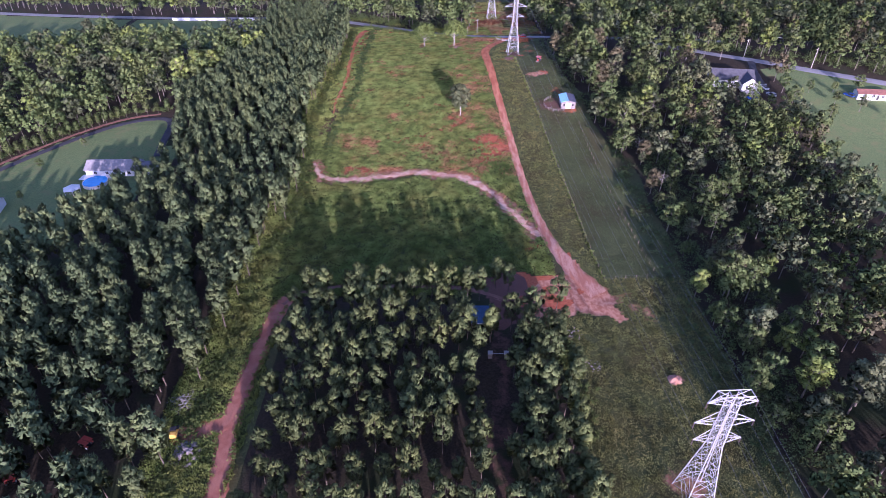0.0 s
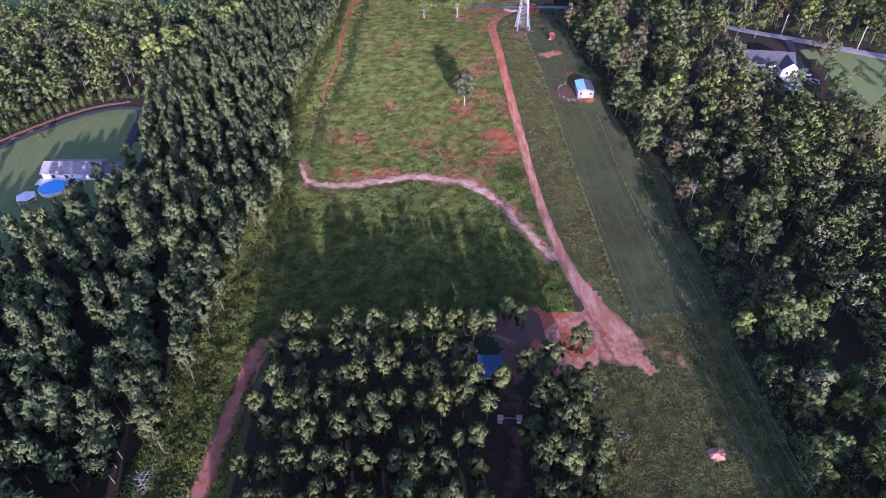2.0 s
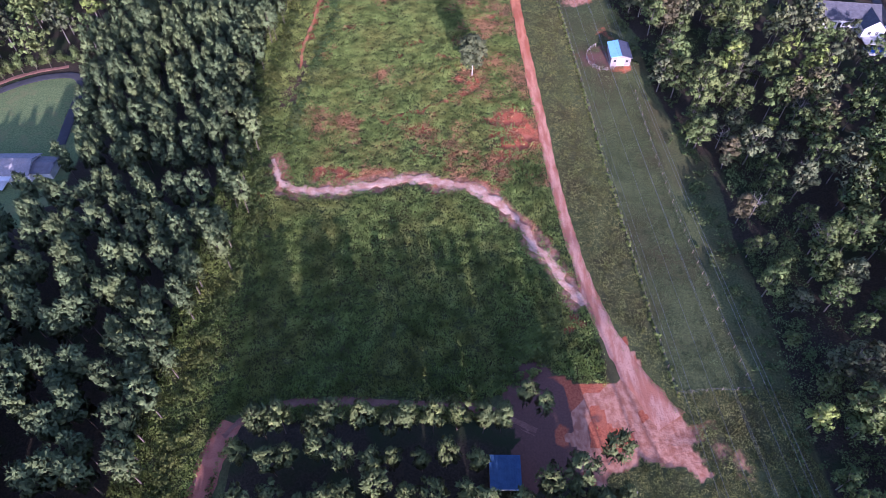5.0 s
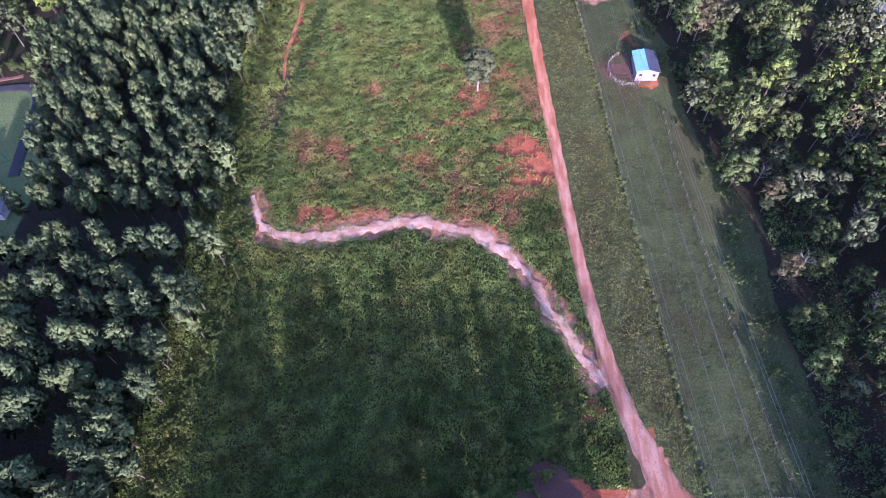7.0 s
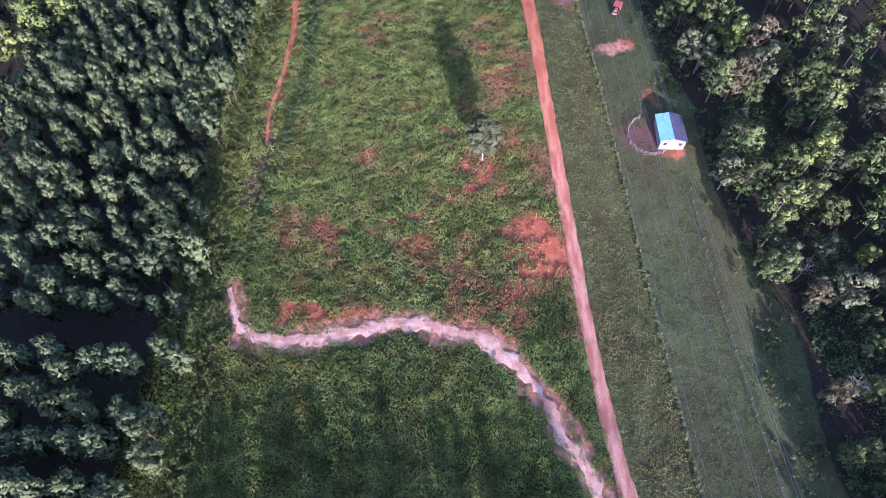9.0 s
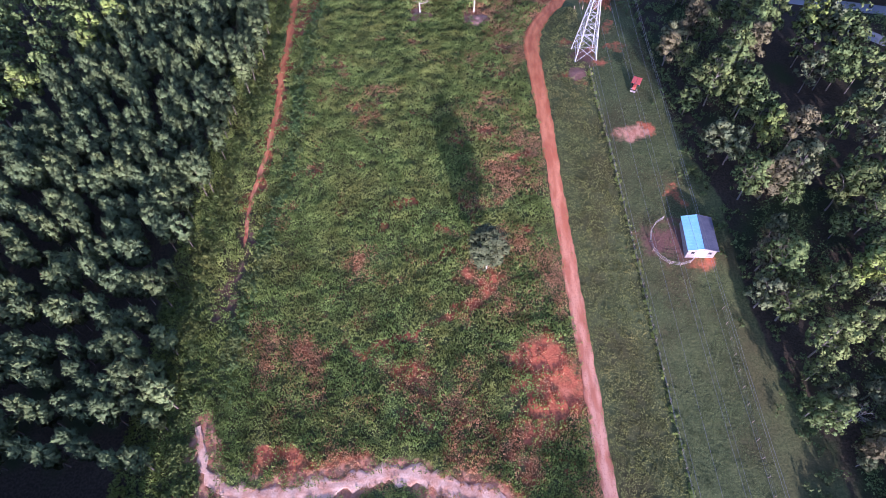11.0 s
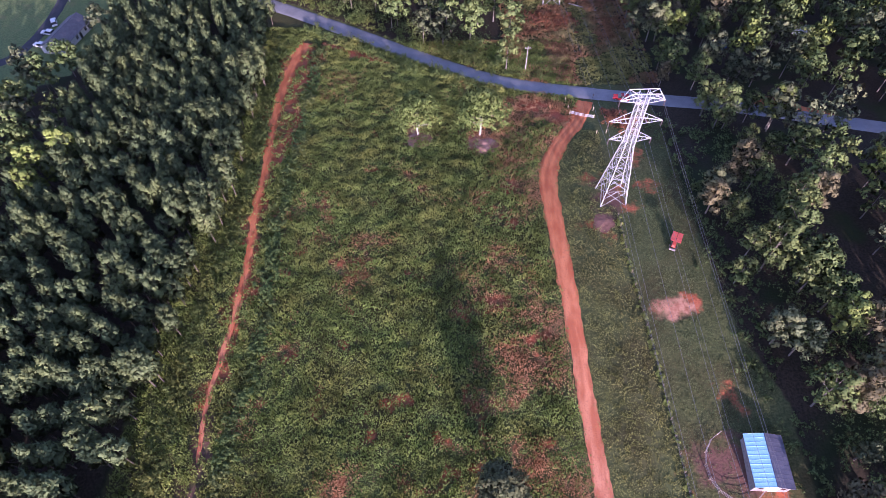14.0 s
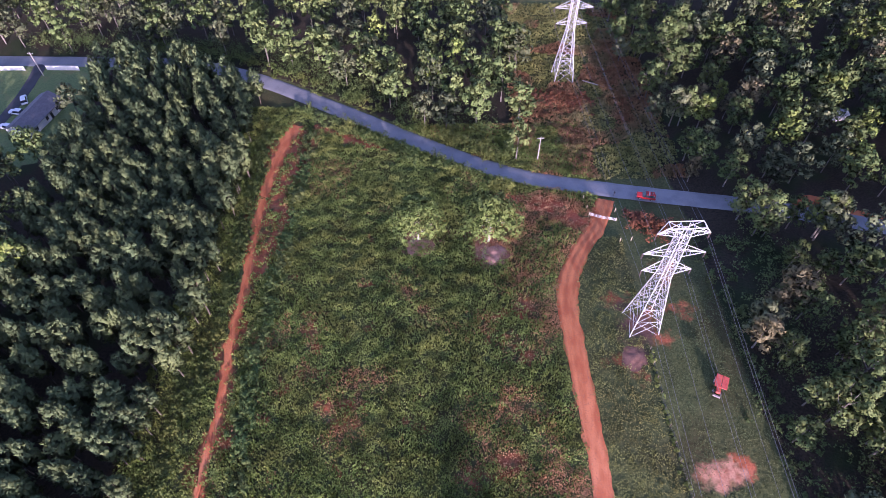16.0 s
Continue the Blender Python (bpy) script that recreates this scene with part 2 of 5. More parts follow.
TRACK_EAST = [(46, 134), (40.5, 143), (36.5, 155), (33.5, 166), (31.3, 184), (29.5, 203), (28.2, 225), (26.6, 246), (25, 270), (23.9, 290), (22.4, 313), (21.8, 325), (24.2, 335), (28.6, 343), (32.7, 349), (35.7, 358)]
TRACK_CURVE = [(-51.3, 215), (-49.3, 208), (-45.9, 203.3), (-39.6, 201.6), (-31.7, 201.9), (-23.8, 203), (-16, 205.2), (-9.4, 206.2), (-1.4, 203.9), (6.5, 201.7), (12.7, 196.9), (18.5, 190.5), (22.2, 181.5), (25.7, 175), (28.5, 169), (32, 163)]
TRACK_WEST = [(-50, 257), (-50.6, 264), (-50.8, 272), (-49.6, 281), (-49.1, 289.7), (-49.2, 303), (-50.5, 319), (-51.3, 335), (-52.9, 353), (-53, 371), (-51.5, 386), (-49.5, 393)]
TRACK_SOUTH = [(-47, 60), (-48, 77), (-49.8, 88), (-49.5, 98), (-48.9, 109), (-48.3, 119), (-47.6, 128), (-45.5, 134)]
TRACK_SPUR = [(-49.8, 90), (-54, 88), (-58, 86.6), (-62, 86)]
TRACK_CROSS = [(-46.5, 131), (-42, 136), (-32, 138.5), (-16, 138.5), (0, 138), (10, 136), (18, 132)]
LANE = [(11, 60), (12, 85), (13.5, 100), (15, 110), (17, 118)]
ROAD = [(-420, 455), (-280, 436), (-190, 429.5), (-158, 428.6), (-132, 428.2), (-109, 427.8), (-88, 426), (-70.5, 419.5), (-56, 411.5), (-44, 404.2), (-30.7, 396), (-16.4, 386.4), (-3.2, 378), (7.6, 371.6), (17.8, 367), (30.7, 363.6), (41.8, 360.8), (56.6, 357.6), (75, 354), (110, 343), (150, 330)]
ROAD_EAST = [(112, 330), (132, 308), (150, 297.4), (163.6, 289.8), (178.7, 281.3), (204, 270), (250, 252), (330, 225)]
DRIVE_WEST = [(-215, 172), (-185, 198), (-177, 212), (-169.7, 224), (-157, 241.4), (-142.6, 254.8), (-127, 258), (-122, 252), (-120.5, 238), (-118, 222)]
DITCH = [(-47, 222), (-47.5, 240), (-43.5, 268), (-41.7, 286), (-43.6, 304), (-43.8, 330), (-44.2, 366), (-44.6, 390)]
FENCE = [(48.3, 140), (47, 160), (46.2, 180), (44.8, 203), (42.4, 239), (39.8, 272), (37.5, 300), (37.2, 313)]
YARD = [(41.2, 153.7), (35.7, 142.4), (30.1, 141.9), (22.0, 145.7), (14.8, 148.1), (12.1, 133.5), (14.4, 120.9), (26.7, 120.6), (38.9, 125.7), (48.9, 122.5), (48.7, 131.1), (45.7, 138.5), (43.0, 147.1)]
LAWN = [(48.3, 140), (47, 160), (44.8, 203), (42.4, 239), (39.8, 272), (37.5, 300), (38, 318), (41, 340), (50, 342), (56, 318), (59, 280), (60, 245), (61, 215), (62.5, 186), (65.3, 141)]
LOT_WEST = [(-260, 118), (-190, 128), (-160, 140), (-136, 156), (-123, 174), (-114, 192), (-108, 204), (-109, 226), (-121, 236), (-124, 258), (-142, 256), (-158, 243), (-171, 226), (-181, 210), (-240, 170)]
LOT_NORTH = [(-210, 372), (-168, 362), (-140, 360), (-122, 378), (-118, 398), (-118, 424), (-210, 427)]
LOT_EAST = [(148, 180), (152, 215), (157, 255), (153, 285), (170, 290), (205, 268), (250, 250), (320, 215), (320, 120), (200, 120), (165, 150)]
MEADOW = [(-345, 345), (-222, 350), (-212, 380), (-214, 427), (-345, 440)]
# bare soil: x, y, radius, how bare
BARE = [(19.1, 228.8, 7, 0.72), (20.5, 221, 6, 0.7), (15, 224, 4, 0.62), (17.5, 214, 4.5, 0.58), (13.6, 207, 3, 0.5), (7.4, 214, 3, 0.42), (-9, 225.6, 5, 0.55), (-15, 229.7, 4, 0.42), (-23, 232, 3, 0.36), (-18.7, 237, 3, 0.36),
        (8.9, 246.4, 3.2, 0.66), (5, 255.3, 2.6, 0.6), (5, 250, 2.2, 0.6), (-3.2, 254, 2.4, 0.46), (-16.8, 262.3, 2.2, 0.58), (-11.1, 268.6, 2.2, 0.62), (-19, 267.4, 1.6, 0.46), (-25.6, 281.4, 2.4, 0.6), (-34.8, 320.4, 2.4, 0.55), (-31.8, 314.4, 1.8, 0.6), (-34.4, 306, 2.2, 0.55), (-22.9, 321.5, 1.8, 0.48), (-38.4, 299.4, 1.8, 0.55),
        (7.5, 290, 2.4, 0.56), (17.3, 283, 2.6, 0.6), (17.7, 278.5, 2.2, 0.55), (12.1, 324, 3.2, 0.58), (13, 311.7, 2.8, 0.55), (7.6, 322, 2.6, 0.5), (-2.6, 262, 2, 0.5), (-1.9, 255.6, 2, 0.52), (15.3, 259.5, 2.8, 0.5), (10.5, 247, 2.6, 0.6), (-11, 345, 5.2, 0.62), (6.3, 341.5, 6, 0.7), (20, 357, 4.5, 0.68), (11, 357.5, 4, 0.6),
        (45.5, 287.2, 3.4, 0.7), (41.5, 287, 2.4, 0.6), (50.5, 256, 6.5, 0.75), (56, 251, 2.4, 0.6), (52, 269, 3.5, 0.5), (-49.5, 381, 5.5, 0.68), (-48.5, 370, 3.5, 0.66), (27, 352, 4, 0.67), (36.5, 318, 5.5, 0.67), (33.5, 310, 3.6, 0.6), (33.5, 325, 3, 0.55), (44, 333, 3, 0.5), (47, 322, 2.5, 0.5), (57.3, 101, 2, 0.67),
        (-30, 206, 4, 0.58), (-36.5, 208.5, 3, 0.6), (-20, 208, 3.5, 0.6), (-9.8, 207.3, 2.5, 0.55), (49, 131, 4, 0.6), (55, 126, 3.5, 0.5), (51, 72, 5, 0.6), (-52, 199.2, 3, 0.66), (-31.5, 383.5, 3, 0.66), (29.8, 157, 3, 0.66), (12, 200, 3, 0.6)]

# where trees stand, as strips of the plan: limits in x by y
EDGE_EAST = ((0, 76), (120, 72.5), (140, 72.5), (157, 74), (170, 73.5), (180, 72.5), (200, 74), (213, 71.5), (226, 67), (240, 65), (262, 65), (268, 65), (283, 59), (300, 57), (316, 56), (348, 56), (370, 55), (410, 53), (470, 49))
EDGE_WEST = ((0, -58), (98, -59.5), (111, -56.5), (127, -58), (150, -57), (165, -56), (175, -53), (190, -53), (217, -55.5), (226, -57.5), (240, -61), (268, -60.5), (286, -58), (308, -56.5), (330, -55.5), (360, -56.5), (400, -60), (470, -64))
PINES_END = ((0, -420), (140, -420), (146, -200), (152, -152), (166, -127), (180, -117), (200, -110), (225, -109), (240, -114), (265, -124), (290, -112), (330, -106), (360, -110), (400, -113), (440, -116))


def limit(table, y):
    return np.interp(y, [a for a, b in table], [b for a, b in table])


def stretch(lo, hi, fine_lo, fine_hi, step, wide, reach):
    """Grid lines: close in the middle, wider outside, then out to the horizon."""
    mid = np.arange(fine_lo, fine_hi, step)
    left, right = np.arange(lo, fine_lo, wide), np.arange(fine_hi, hi + wide, wide)
    out = np.array([60, 160, 400, 900, 1800, reach])
    return np.concatenate([(lo - out)[::-1], left, mid, right, hi + wide + out])


def mesh_of(name, verts, faces, material, smooth=False):
    """A mesh from arrays of points and equal-sided faces."""
    me = bpy.data.meshes.new(name)
    n = faces.shape[1]
    me.vertices.add(len(verts))
    me.vertices.foreach_set("co", np.ascontiguousarray(verts, np.float32).ravel())
    me.loops.add(faces.size)
    me.loops.foreach_set("vertex_index", np.ascontiguousarray(faces, np.int32).ravel())
    me.polygons.add(len(faces))
    me.polygons.foreach_set("loop_start", np.arange(0, faces.size, n, dtype=np.int32))
    if smooth:
        me.polygons.foreach_set("use_smooth", np.ones(len(faces), bool))
    me.materials.append(material)
    me.update(calc_edges=True)
    return me


def soil_at(x, y):
    ox, oy = x, y
    x, y = x + 5 * (rolled(ox, oy, 5, 21) - 0.5) + 3 * (rolled(ox, oy, 2.1, 22) - 0.5), y + 4 * (rolled(ox, oy, 5, 23) - 0.5) + 2.4 * (rolled(ox, oy, 2.1, 24) - 0.5)
    s = np.zeros(np.shape(x))
    s = np.maximum(s, np.where(inside(x, y, YARD), 0.95, 0))
    for bx, by, r, much in BARE:
        s = np.maximum(s, much * np.clip(1.6 - np.hypot(x - bx, (y - by) * 1.2) / r, 0, 1))
    s = np.maximum(s, 0.6 * np.clip(1.5 - far_from(x, y, [(9, 246), (2, 240), (-8, 235), (-21, 230)]) / 1.3, 0, 1))
    s = np.maximum(s, 0.5 * np.clip(1.6 - far_from(x, y, LANE) / 2, 0, 1))
    s = np.maximum(s, 0.8 * np.clip(1.5 - far_from(x, y, [(-42, 392), (-33, 386), (-24, 380)]) / 1.3, 0, 1))
    s = np.maximum(s, 0.66 * np.clip(1.6 - far_from(x, y, [(-48, 335), (-48, 365), (-48.5, 388)]) / 2.4, 0, 1))
    s = np.maximum(s, 0.56 * np.clip(1.6 - far_from(x, y, [(-50.5, 238), (-50, 250), *TRACK_WEST]) / 2.2, 0, 1))
    s = np.maximum(s, 0.42 * np.clip((rolled(x, y, 4.5, 4) - 0.68) * 5, 0, 1) * (y > 206) * (y < 350) * (x > -42) * (x < 25))
    s = np.maximum(s, 0.36 * np.clip((rolled(x, y, 9, 6) - 0.45) * 4, 0, 1) * (y > 206) * (y < 236) * (x > -8) * (x < 27))
    s = np.maximum(s, 0.66 * np.clip(1.6 - far_from(x, y, TRACK_CURVE) / 3.0, 0, 1))
    s = np.maximum(s, 0.62 * np.clip(1.6 - far_from(x, y, [(-37, 210), (-28, 206.5), (-18, 206.5)]) / 1.9, 0, 1))
    return s


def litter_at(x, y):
    # past y 220 litter is widened to darken ground that the wood shades
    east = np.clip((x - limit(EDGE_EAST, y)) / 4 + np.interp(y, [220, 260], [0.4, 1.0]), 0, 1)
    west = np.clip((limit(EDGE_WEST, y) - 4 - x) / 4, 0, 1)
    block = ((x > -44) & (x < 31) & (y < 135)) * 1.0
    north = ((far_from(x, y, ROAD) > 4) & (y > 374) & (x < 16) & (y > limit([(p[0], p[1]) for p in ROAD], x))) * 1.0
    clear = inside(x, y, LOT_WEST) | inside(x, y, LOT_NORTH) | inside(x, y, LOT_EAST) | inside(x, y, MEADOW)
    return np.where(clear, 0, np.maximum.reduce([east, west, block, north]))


def lawn_at(x, y):
    return (inside(x, y, LOT_WEST) | inside(x, y, LOT_NORTH) | inside(x, y, LOT_EAST) | inside(x, y, MEADOW)) * 1.0


def build_ground():
    xs, ys = stretch(-340, 340, -66, 78, 1.0, 4.0, 3500), stretch(0, 480, 60, 420, 1.0, 4.0, 3500)
    gx, gy = np.meshgrid(xs, ys)
    gx, gy = gx.ravel(), gy.ravel()
    z = land(gx, gy) + (0.16 * (rolled(gx, gy, 7, 1) - 0.5) + 0.06 * (rolled(gx, gy, 3.3, 2) - 0.5)) * ((gx > -66) & (gx < 78) & (gy > 60) & (gy < 420))
    d = far_from(gx, gy, DITCH)
    z += -0.7 * np.exp(-(d / 1.3) ** 2)
    flat = np.minimum.reduce([far_from(gx, gy, line) for line in (ROAD, ROAD_EAST, DRIVE_WEST, TRACK_EAST, TRACK_WEST, TRACK_CURVE, TRACK_SOUTH, TRACK_SPUR)])
    z -= 0.2 * np.clip(1.7 - flat / 3.2, 0, 1)
    nx, ny = len(xs), len(ys)
    i = (np.arange(ny - 1)[:, None] * nx + np.arange(nx - 1)[None]).ravel()
    me = mesh_of("ground", np.stack([gx, gy, z], 1), np.stack([i, i + 1, i + nx + 1, i + nx], 1), GROUND, True)
    # brown paints in the shade of yard, corral, tower foot and wood edge
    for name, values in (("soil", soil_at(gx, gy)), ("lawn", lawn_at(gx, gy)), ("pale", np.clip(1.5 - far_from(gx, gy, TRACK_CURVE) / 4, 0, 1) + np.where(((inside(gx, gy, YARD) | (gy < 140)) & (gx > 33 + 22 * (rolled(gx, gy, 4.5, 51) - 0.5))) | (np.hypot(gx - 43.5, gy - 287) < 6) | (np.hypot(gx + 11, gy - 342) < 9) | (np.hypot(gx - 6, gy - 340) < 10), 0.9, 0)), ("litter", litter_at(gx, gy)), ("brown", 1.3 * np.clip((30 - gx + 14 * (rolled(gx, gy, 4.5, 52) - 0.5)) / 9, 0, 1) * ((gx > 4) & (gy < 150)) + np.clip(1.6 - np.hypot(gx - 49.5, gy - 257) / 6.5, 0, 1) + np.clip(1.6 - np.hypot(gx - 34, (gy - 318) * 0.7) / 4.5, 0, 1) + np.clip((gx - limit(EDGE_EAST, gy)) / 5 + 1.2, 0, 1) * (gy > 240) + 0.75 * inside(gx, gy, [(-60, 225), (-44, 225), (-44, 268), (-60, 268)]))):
        me.attributes.new(name, "FLOAT", "POINT").data.foreach_set("value", values.astype(np.float32))
    tagged(new("ground", me), "rolling weedy land with mown lawn, red soil and leaf litter", "ground", kind="structure")


build_ground()


def ribbon(name, line, width, material, label, category, lift=0.05, ragged=0.25, ruts=0.0, grow=None, kind="structure"):
    """A way laid over the land along a polyline, with uneven edges, as wide as it is at each place."""
    pts = np.array(line, float)
    for _ in range(2):
        q, r = pts[:-1] * 0.75 + pts[1:] * 0.25, pts[:-1] * 0.25 + pts[1:] * 0.75
        pts = np.concatenate([pts[:1], np.stack([q, r], 1).reshape(-1, 2), pts[-1:]])
    seg = np.hypot(*np.diff(pts, axis=0).T)
    s = np.concatenate([[0], np.cumsum(seg)])
    n = max(4, int(s[-1] / 0.8))
    at = np.linspace(0, s[-1], n)
    p = np.stack([np.interp(at, s, pts[:, 0]), np.interp(at, s, pts[:, 1])], 1)
    t = np.gradient(p, axis=0)
    t /= np.hypot(t[:, 0], t[:, 1])[:, None]
    side = np.stack([t[:, 1], -t[:, 0]], 1)
    cols = 11
    k = np.linspace(-1, 1, cols)
    w = np.full(n, width / 2) if grow is None else np.interp(at / s[-1], [a for a, b in grow], [b / 2 for a, b in grow])
    seed = int(abs(line[0][0]) * 10)
    wl = w * (1 + ragged * (2 * rolled(at, at * 0 + 3.3, 3.1, seed) - 1) + ragged * 0.7 * (2 * rolled(at, at * 0 + 8.1, 1.1, seed) - 1))
    wr = w * (1 + ragged * (2 * rolled(at, at * 0 + 23.3, 3.1, seed) - 1) + ragged * 0.7 * (2 * rolled(at, at * 0 + 38.1, 1.1, seed) - 1))
    off = np.where(k[None] < 0, k[None] * wl[:, None], k[None] * wr[:, None])
    x = p[:, 0, None] + side[:, 0, None] * off
    y = p[:, 1, None] + side[:, 1, None] * off
    z = land(x, y) + lift - 0.05 * np.abs(k[None]) ** 4 - 0.09 * (np.abs(k[None]) == 1)
    z = z - ruts * np.exp(-((np.abs(off) - 0.8) / 0.28) ** 2) + ruts * 0.5 * (rolled(x, y, 0.9, 5) - 0.5)
    i = (np.arange(n - 1)[:, None] * cols + np.arange(cols - 1)[None]).ravel()
    me = mesh_of(name, np.stack([x, y, z], 2).reshape(-1, 3), np.stack([i, i + 1, i + cols + 1, i + cols], 1), material, True)
    return tagged(new(name, me), label, category, kind=kind)


ribbon("dirt_track", TRACK_EAST, 3.0, DIRT, "rutted red clay track along the weedy field", "dirt track", 0.08, 0.16, 0.12, [(0, 7), (0.05, 5.5), (0.12, 4.0), (0.2, 3.2), (0.3, 3.0), (0.65, 3.4), (0.75, 4.0), (0.85, 4.6), (0.95, 4.4), (1, 4.2)])
ribbon("curved_track", TRACK_CURVE, 2.4, PALE_DIRT, "pale washed-out dirt track curving across the field", "dirt track", 0.07, 0.8, 0.05, [(0, 1.4), (0.1, 2.2), (0.25, 3.4), (0.5, 3.4), (0.75, 2.9), (0.9, 2.4), (1, 2.0)])
ribbon("field_edge_track", TRACK_WEST, 1.8, DIRT, "narrow orange dirt track beside the pine edge", "dirt track", 0.06, 0.5, 0.05, [(0, 0.5), (0.1, 1.2), (0.3, 2.0), (0.7, 2.6), (0.9, 4.0), (1, 4.6)])
ribbon("woodland_track", TRACK_SOUTH, 5.0, CLAY, "wide red dirt track between pine plantations", "dirt track", 0.07, 0.2, 0.1)
ribbon("track_spur", TRACK_SPUR, 6.0, CLAY, "short red dirt spur into the pines", "dirt track", 0.09, 0.3, 0.06)
# the dark bank soil puts the pines' shade into this track's colour
ribbon("cross_track", TRACK_CROSS, 2.2, BANK_SOIL, "red dirt track behind the pine block, coloured dark as in shade", "dirt track", 0.07, 0.35, 0.06)
ribbon("road", ROAD, 5.8, ASPHALT, "grey two-lane country road with worn surface", "road", 0.1, 0.03)
ribbon("side_road", ROAD_EAST, 5.0, ASPHALT, "grey paved lane behind the houses", "road", 0.1, 0.04)
ribbon("driveway", DRIVE_WEST, 3.2, DARK_ASPHALT, "dark asphalt driveway round the lawn", "driveway", 0.1, 0.05)


# ---- foliage ----
def leaf_cloud(centres, radii, per, size, rs, outward, flat=0.0, jitter=0.28, aspect=0.5, inner=0.45, spiky=False):
    """Pointed leaf sprays on small clumps, facing more or less away from the crown's middle."""
    n = len(centres)
    d = rs.normal(size=(n, per, 3))
    d /= np.linalg.norm(d, axis=2)[..., None]
    d[..., 2] = d[..., 2] * (1 - flat) + 0.15
    c = centres[:, None] + d * (radii[:, None, None] * rs.uniform(inner, 1.0, (n, per, 1)))
    nrm = d * 0.9 + outward[:, None] * 0.5 + rs.normal(size=(n, per, 3)) * jitter
    nrm /= np.linalg.norm(nrm, axis=2)[..., None]
    a = np.cross(nrm, rs.normal(size=(n, per, 3)))
    a /= np.linalg.norm(a, axis=2)[..., None]
    b = np.cross(nrm, a)
    s = size * rs.uniform(0.6, 1.3, (n, per, 1))
    if spiky:
        a = d * 0.35 + rs.normal(size=(n, per, 3)) * 0.5 + np.array([0, 0, 0.75])
        a /= np.linalg.norm(a, axis=2)[..., None]
        b = np.cross(a, d * 0.7 + outward[:, None] * 0.8 + rs.normal(size=(n, per, 3)) * 0.15)
        b /= np.linalg.norm(b, axis=2)[..., None]
    v = np.stack([c - a * s * 0.5 - b * s * aspect * 0.5, c + a * s * 0.55, c - a * s * 0.3 + b * s * aspect * 0.6], 2)
    round_off = d * 0.6 + outward[:, None] * 0.85 + nrm * 0.25
    round_off /= np.linalg.norm(round_off, axis=2)[..., None]
    return np.concatenate([v, np.repeat(round_off[:, :, None], 3, 2)], 3).reshape(-1, 6)


def pine_crown(rs, height, radius, per, size, whorls, low=0.38):
    """A compact head of separate needle puffs."""
    cs, rad = [], []
    base = height * rs.uniform(low - 0.04, low + 0.04)
    for i in range(whorls):
        f = i / (whorls - 1)
        z = base + (height - base) * f ** 0.9
        reach = radius * (0.6 + 0.75 * f - 1.25 * f ** 3) * rs.uniform(0.85, 1.15)
        k = max(1, int(round((5.2 - 2.8 * f) * (1 if f < 0.97 else 0.4))))
        turn = rs.uniform(0, 6.28)
        for j in range(k):
            a = turn + j * 6.283 / k + rs.normal() * 0.25
            r = max(0.15, reach * rs.uniform(0.55, 1.15))
            cs.append((math.cos(a) * r, math.sin(a) * r, z + 0.25 * r + rs.normal() * 0.3))
            rad.append(rs.uniform(0.75, 1.1) * (0.5 + 0.16 * radius))
    cs, rad = np.array(cs), np.array(rad)
    out = cs - np.array([0, 0, base + (height - base) * 0.3])
    out /= np.linalg.norm(out, axis=1)[:, None] + 1e-6
    return leaf_cloud(cs, rad, per, size, rs, out, aspect=0.42, inner=0.55, jitter=0.2, spiky=True)


def broad_crown(rs, height, radius, per, size, lobes, each, centre=0.57, down=1.75):
    cs, rad, out = [], [], []
    mid = np.array([0, 0, height * centre])
    for i in range(lobes):
        f = (i + 0.5) / lobes
        a = i * 2.4 + rs.uniform(-0.4, 0.4)
        up = 1 - down * f
        r = radius * math.sqrt(max(0.05, 1 - up * up)) * rs.uniform(0.55, 0.8)
        c = mid + np.array([math.cos(a) * r, math.sin(a) * r, up * height * 0.35 * rs.uniform(0.8, 1.15)])
        lr = radius * rs.uniform(0.34, 0.52)
        d = rs.normal(size=(each, 3))
        d /= np.linalg.norm(d, axis=1)[:, None]
        d[:, 2] = np.abs(d[:, 2]) * 0.8 - 0.2
        cs.append(c + d * lr * rs.uniform(0.75, 1.05, (each, 1)))
        out.append(d)
        rad.append(rs.uniform(0.5, 1.0, each))
    return leaf_cloud(np.concatenate(cs), np.concatenate(rad), per, size, rs, np.concatenate(out), aspect=0.75, inner=0.6)


def tri_mesh(name, v, material):
    """Loose leaves; columns four to six, if any, say which way the leaf's clump faces."""
    me = mesh_of(name, v[:, :3], np.arange(len(v)).reshape(-1, 3), material)
    if v.shape[1] == 6:
        me.attributes.new("clump", "FLOAT_VECTOR", "POINT").data.foreach_set("vector", np.ascontiguousarray(v[:, 3:], np.float32).ravel())
    return me


def limb(bm, a, b, r0, r1, sides=6):
    """A tapered round bar from a to b."""
    a, b = Vector(a), Vector(b)
    q = (b - a).to_track_quat("Z", "Y")
    rings = []
    for p, r in ((a, r0), (b, r1)):
        rings.append([bm.verts.new(p + q @ Vector((math.cos(i * 2 * math.pi / sides) * r, math.sin(i * 2 * math.pi / sides) * r, 0))) for i in range(sides)])
    for i in range(sides):
        bm.faces.new((rings[0][i], rings[0][(i + 1) % sides], rings[1][(i + 1) % sides], rings[1][i]))
    bm.faces.new(rings[1])
    bm.faces.new(rings[0][::-1])


def bar(bm, a, b, w):
    limb(bm, a, b, w, w, 4)


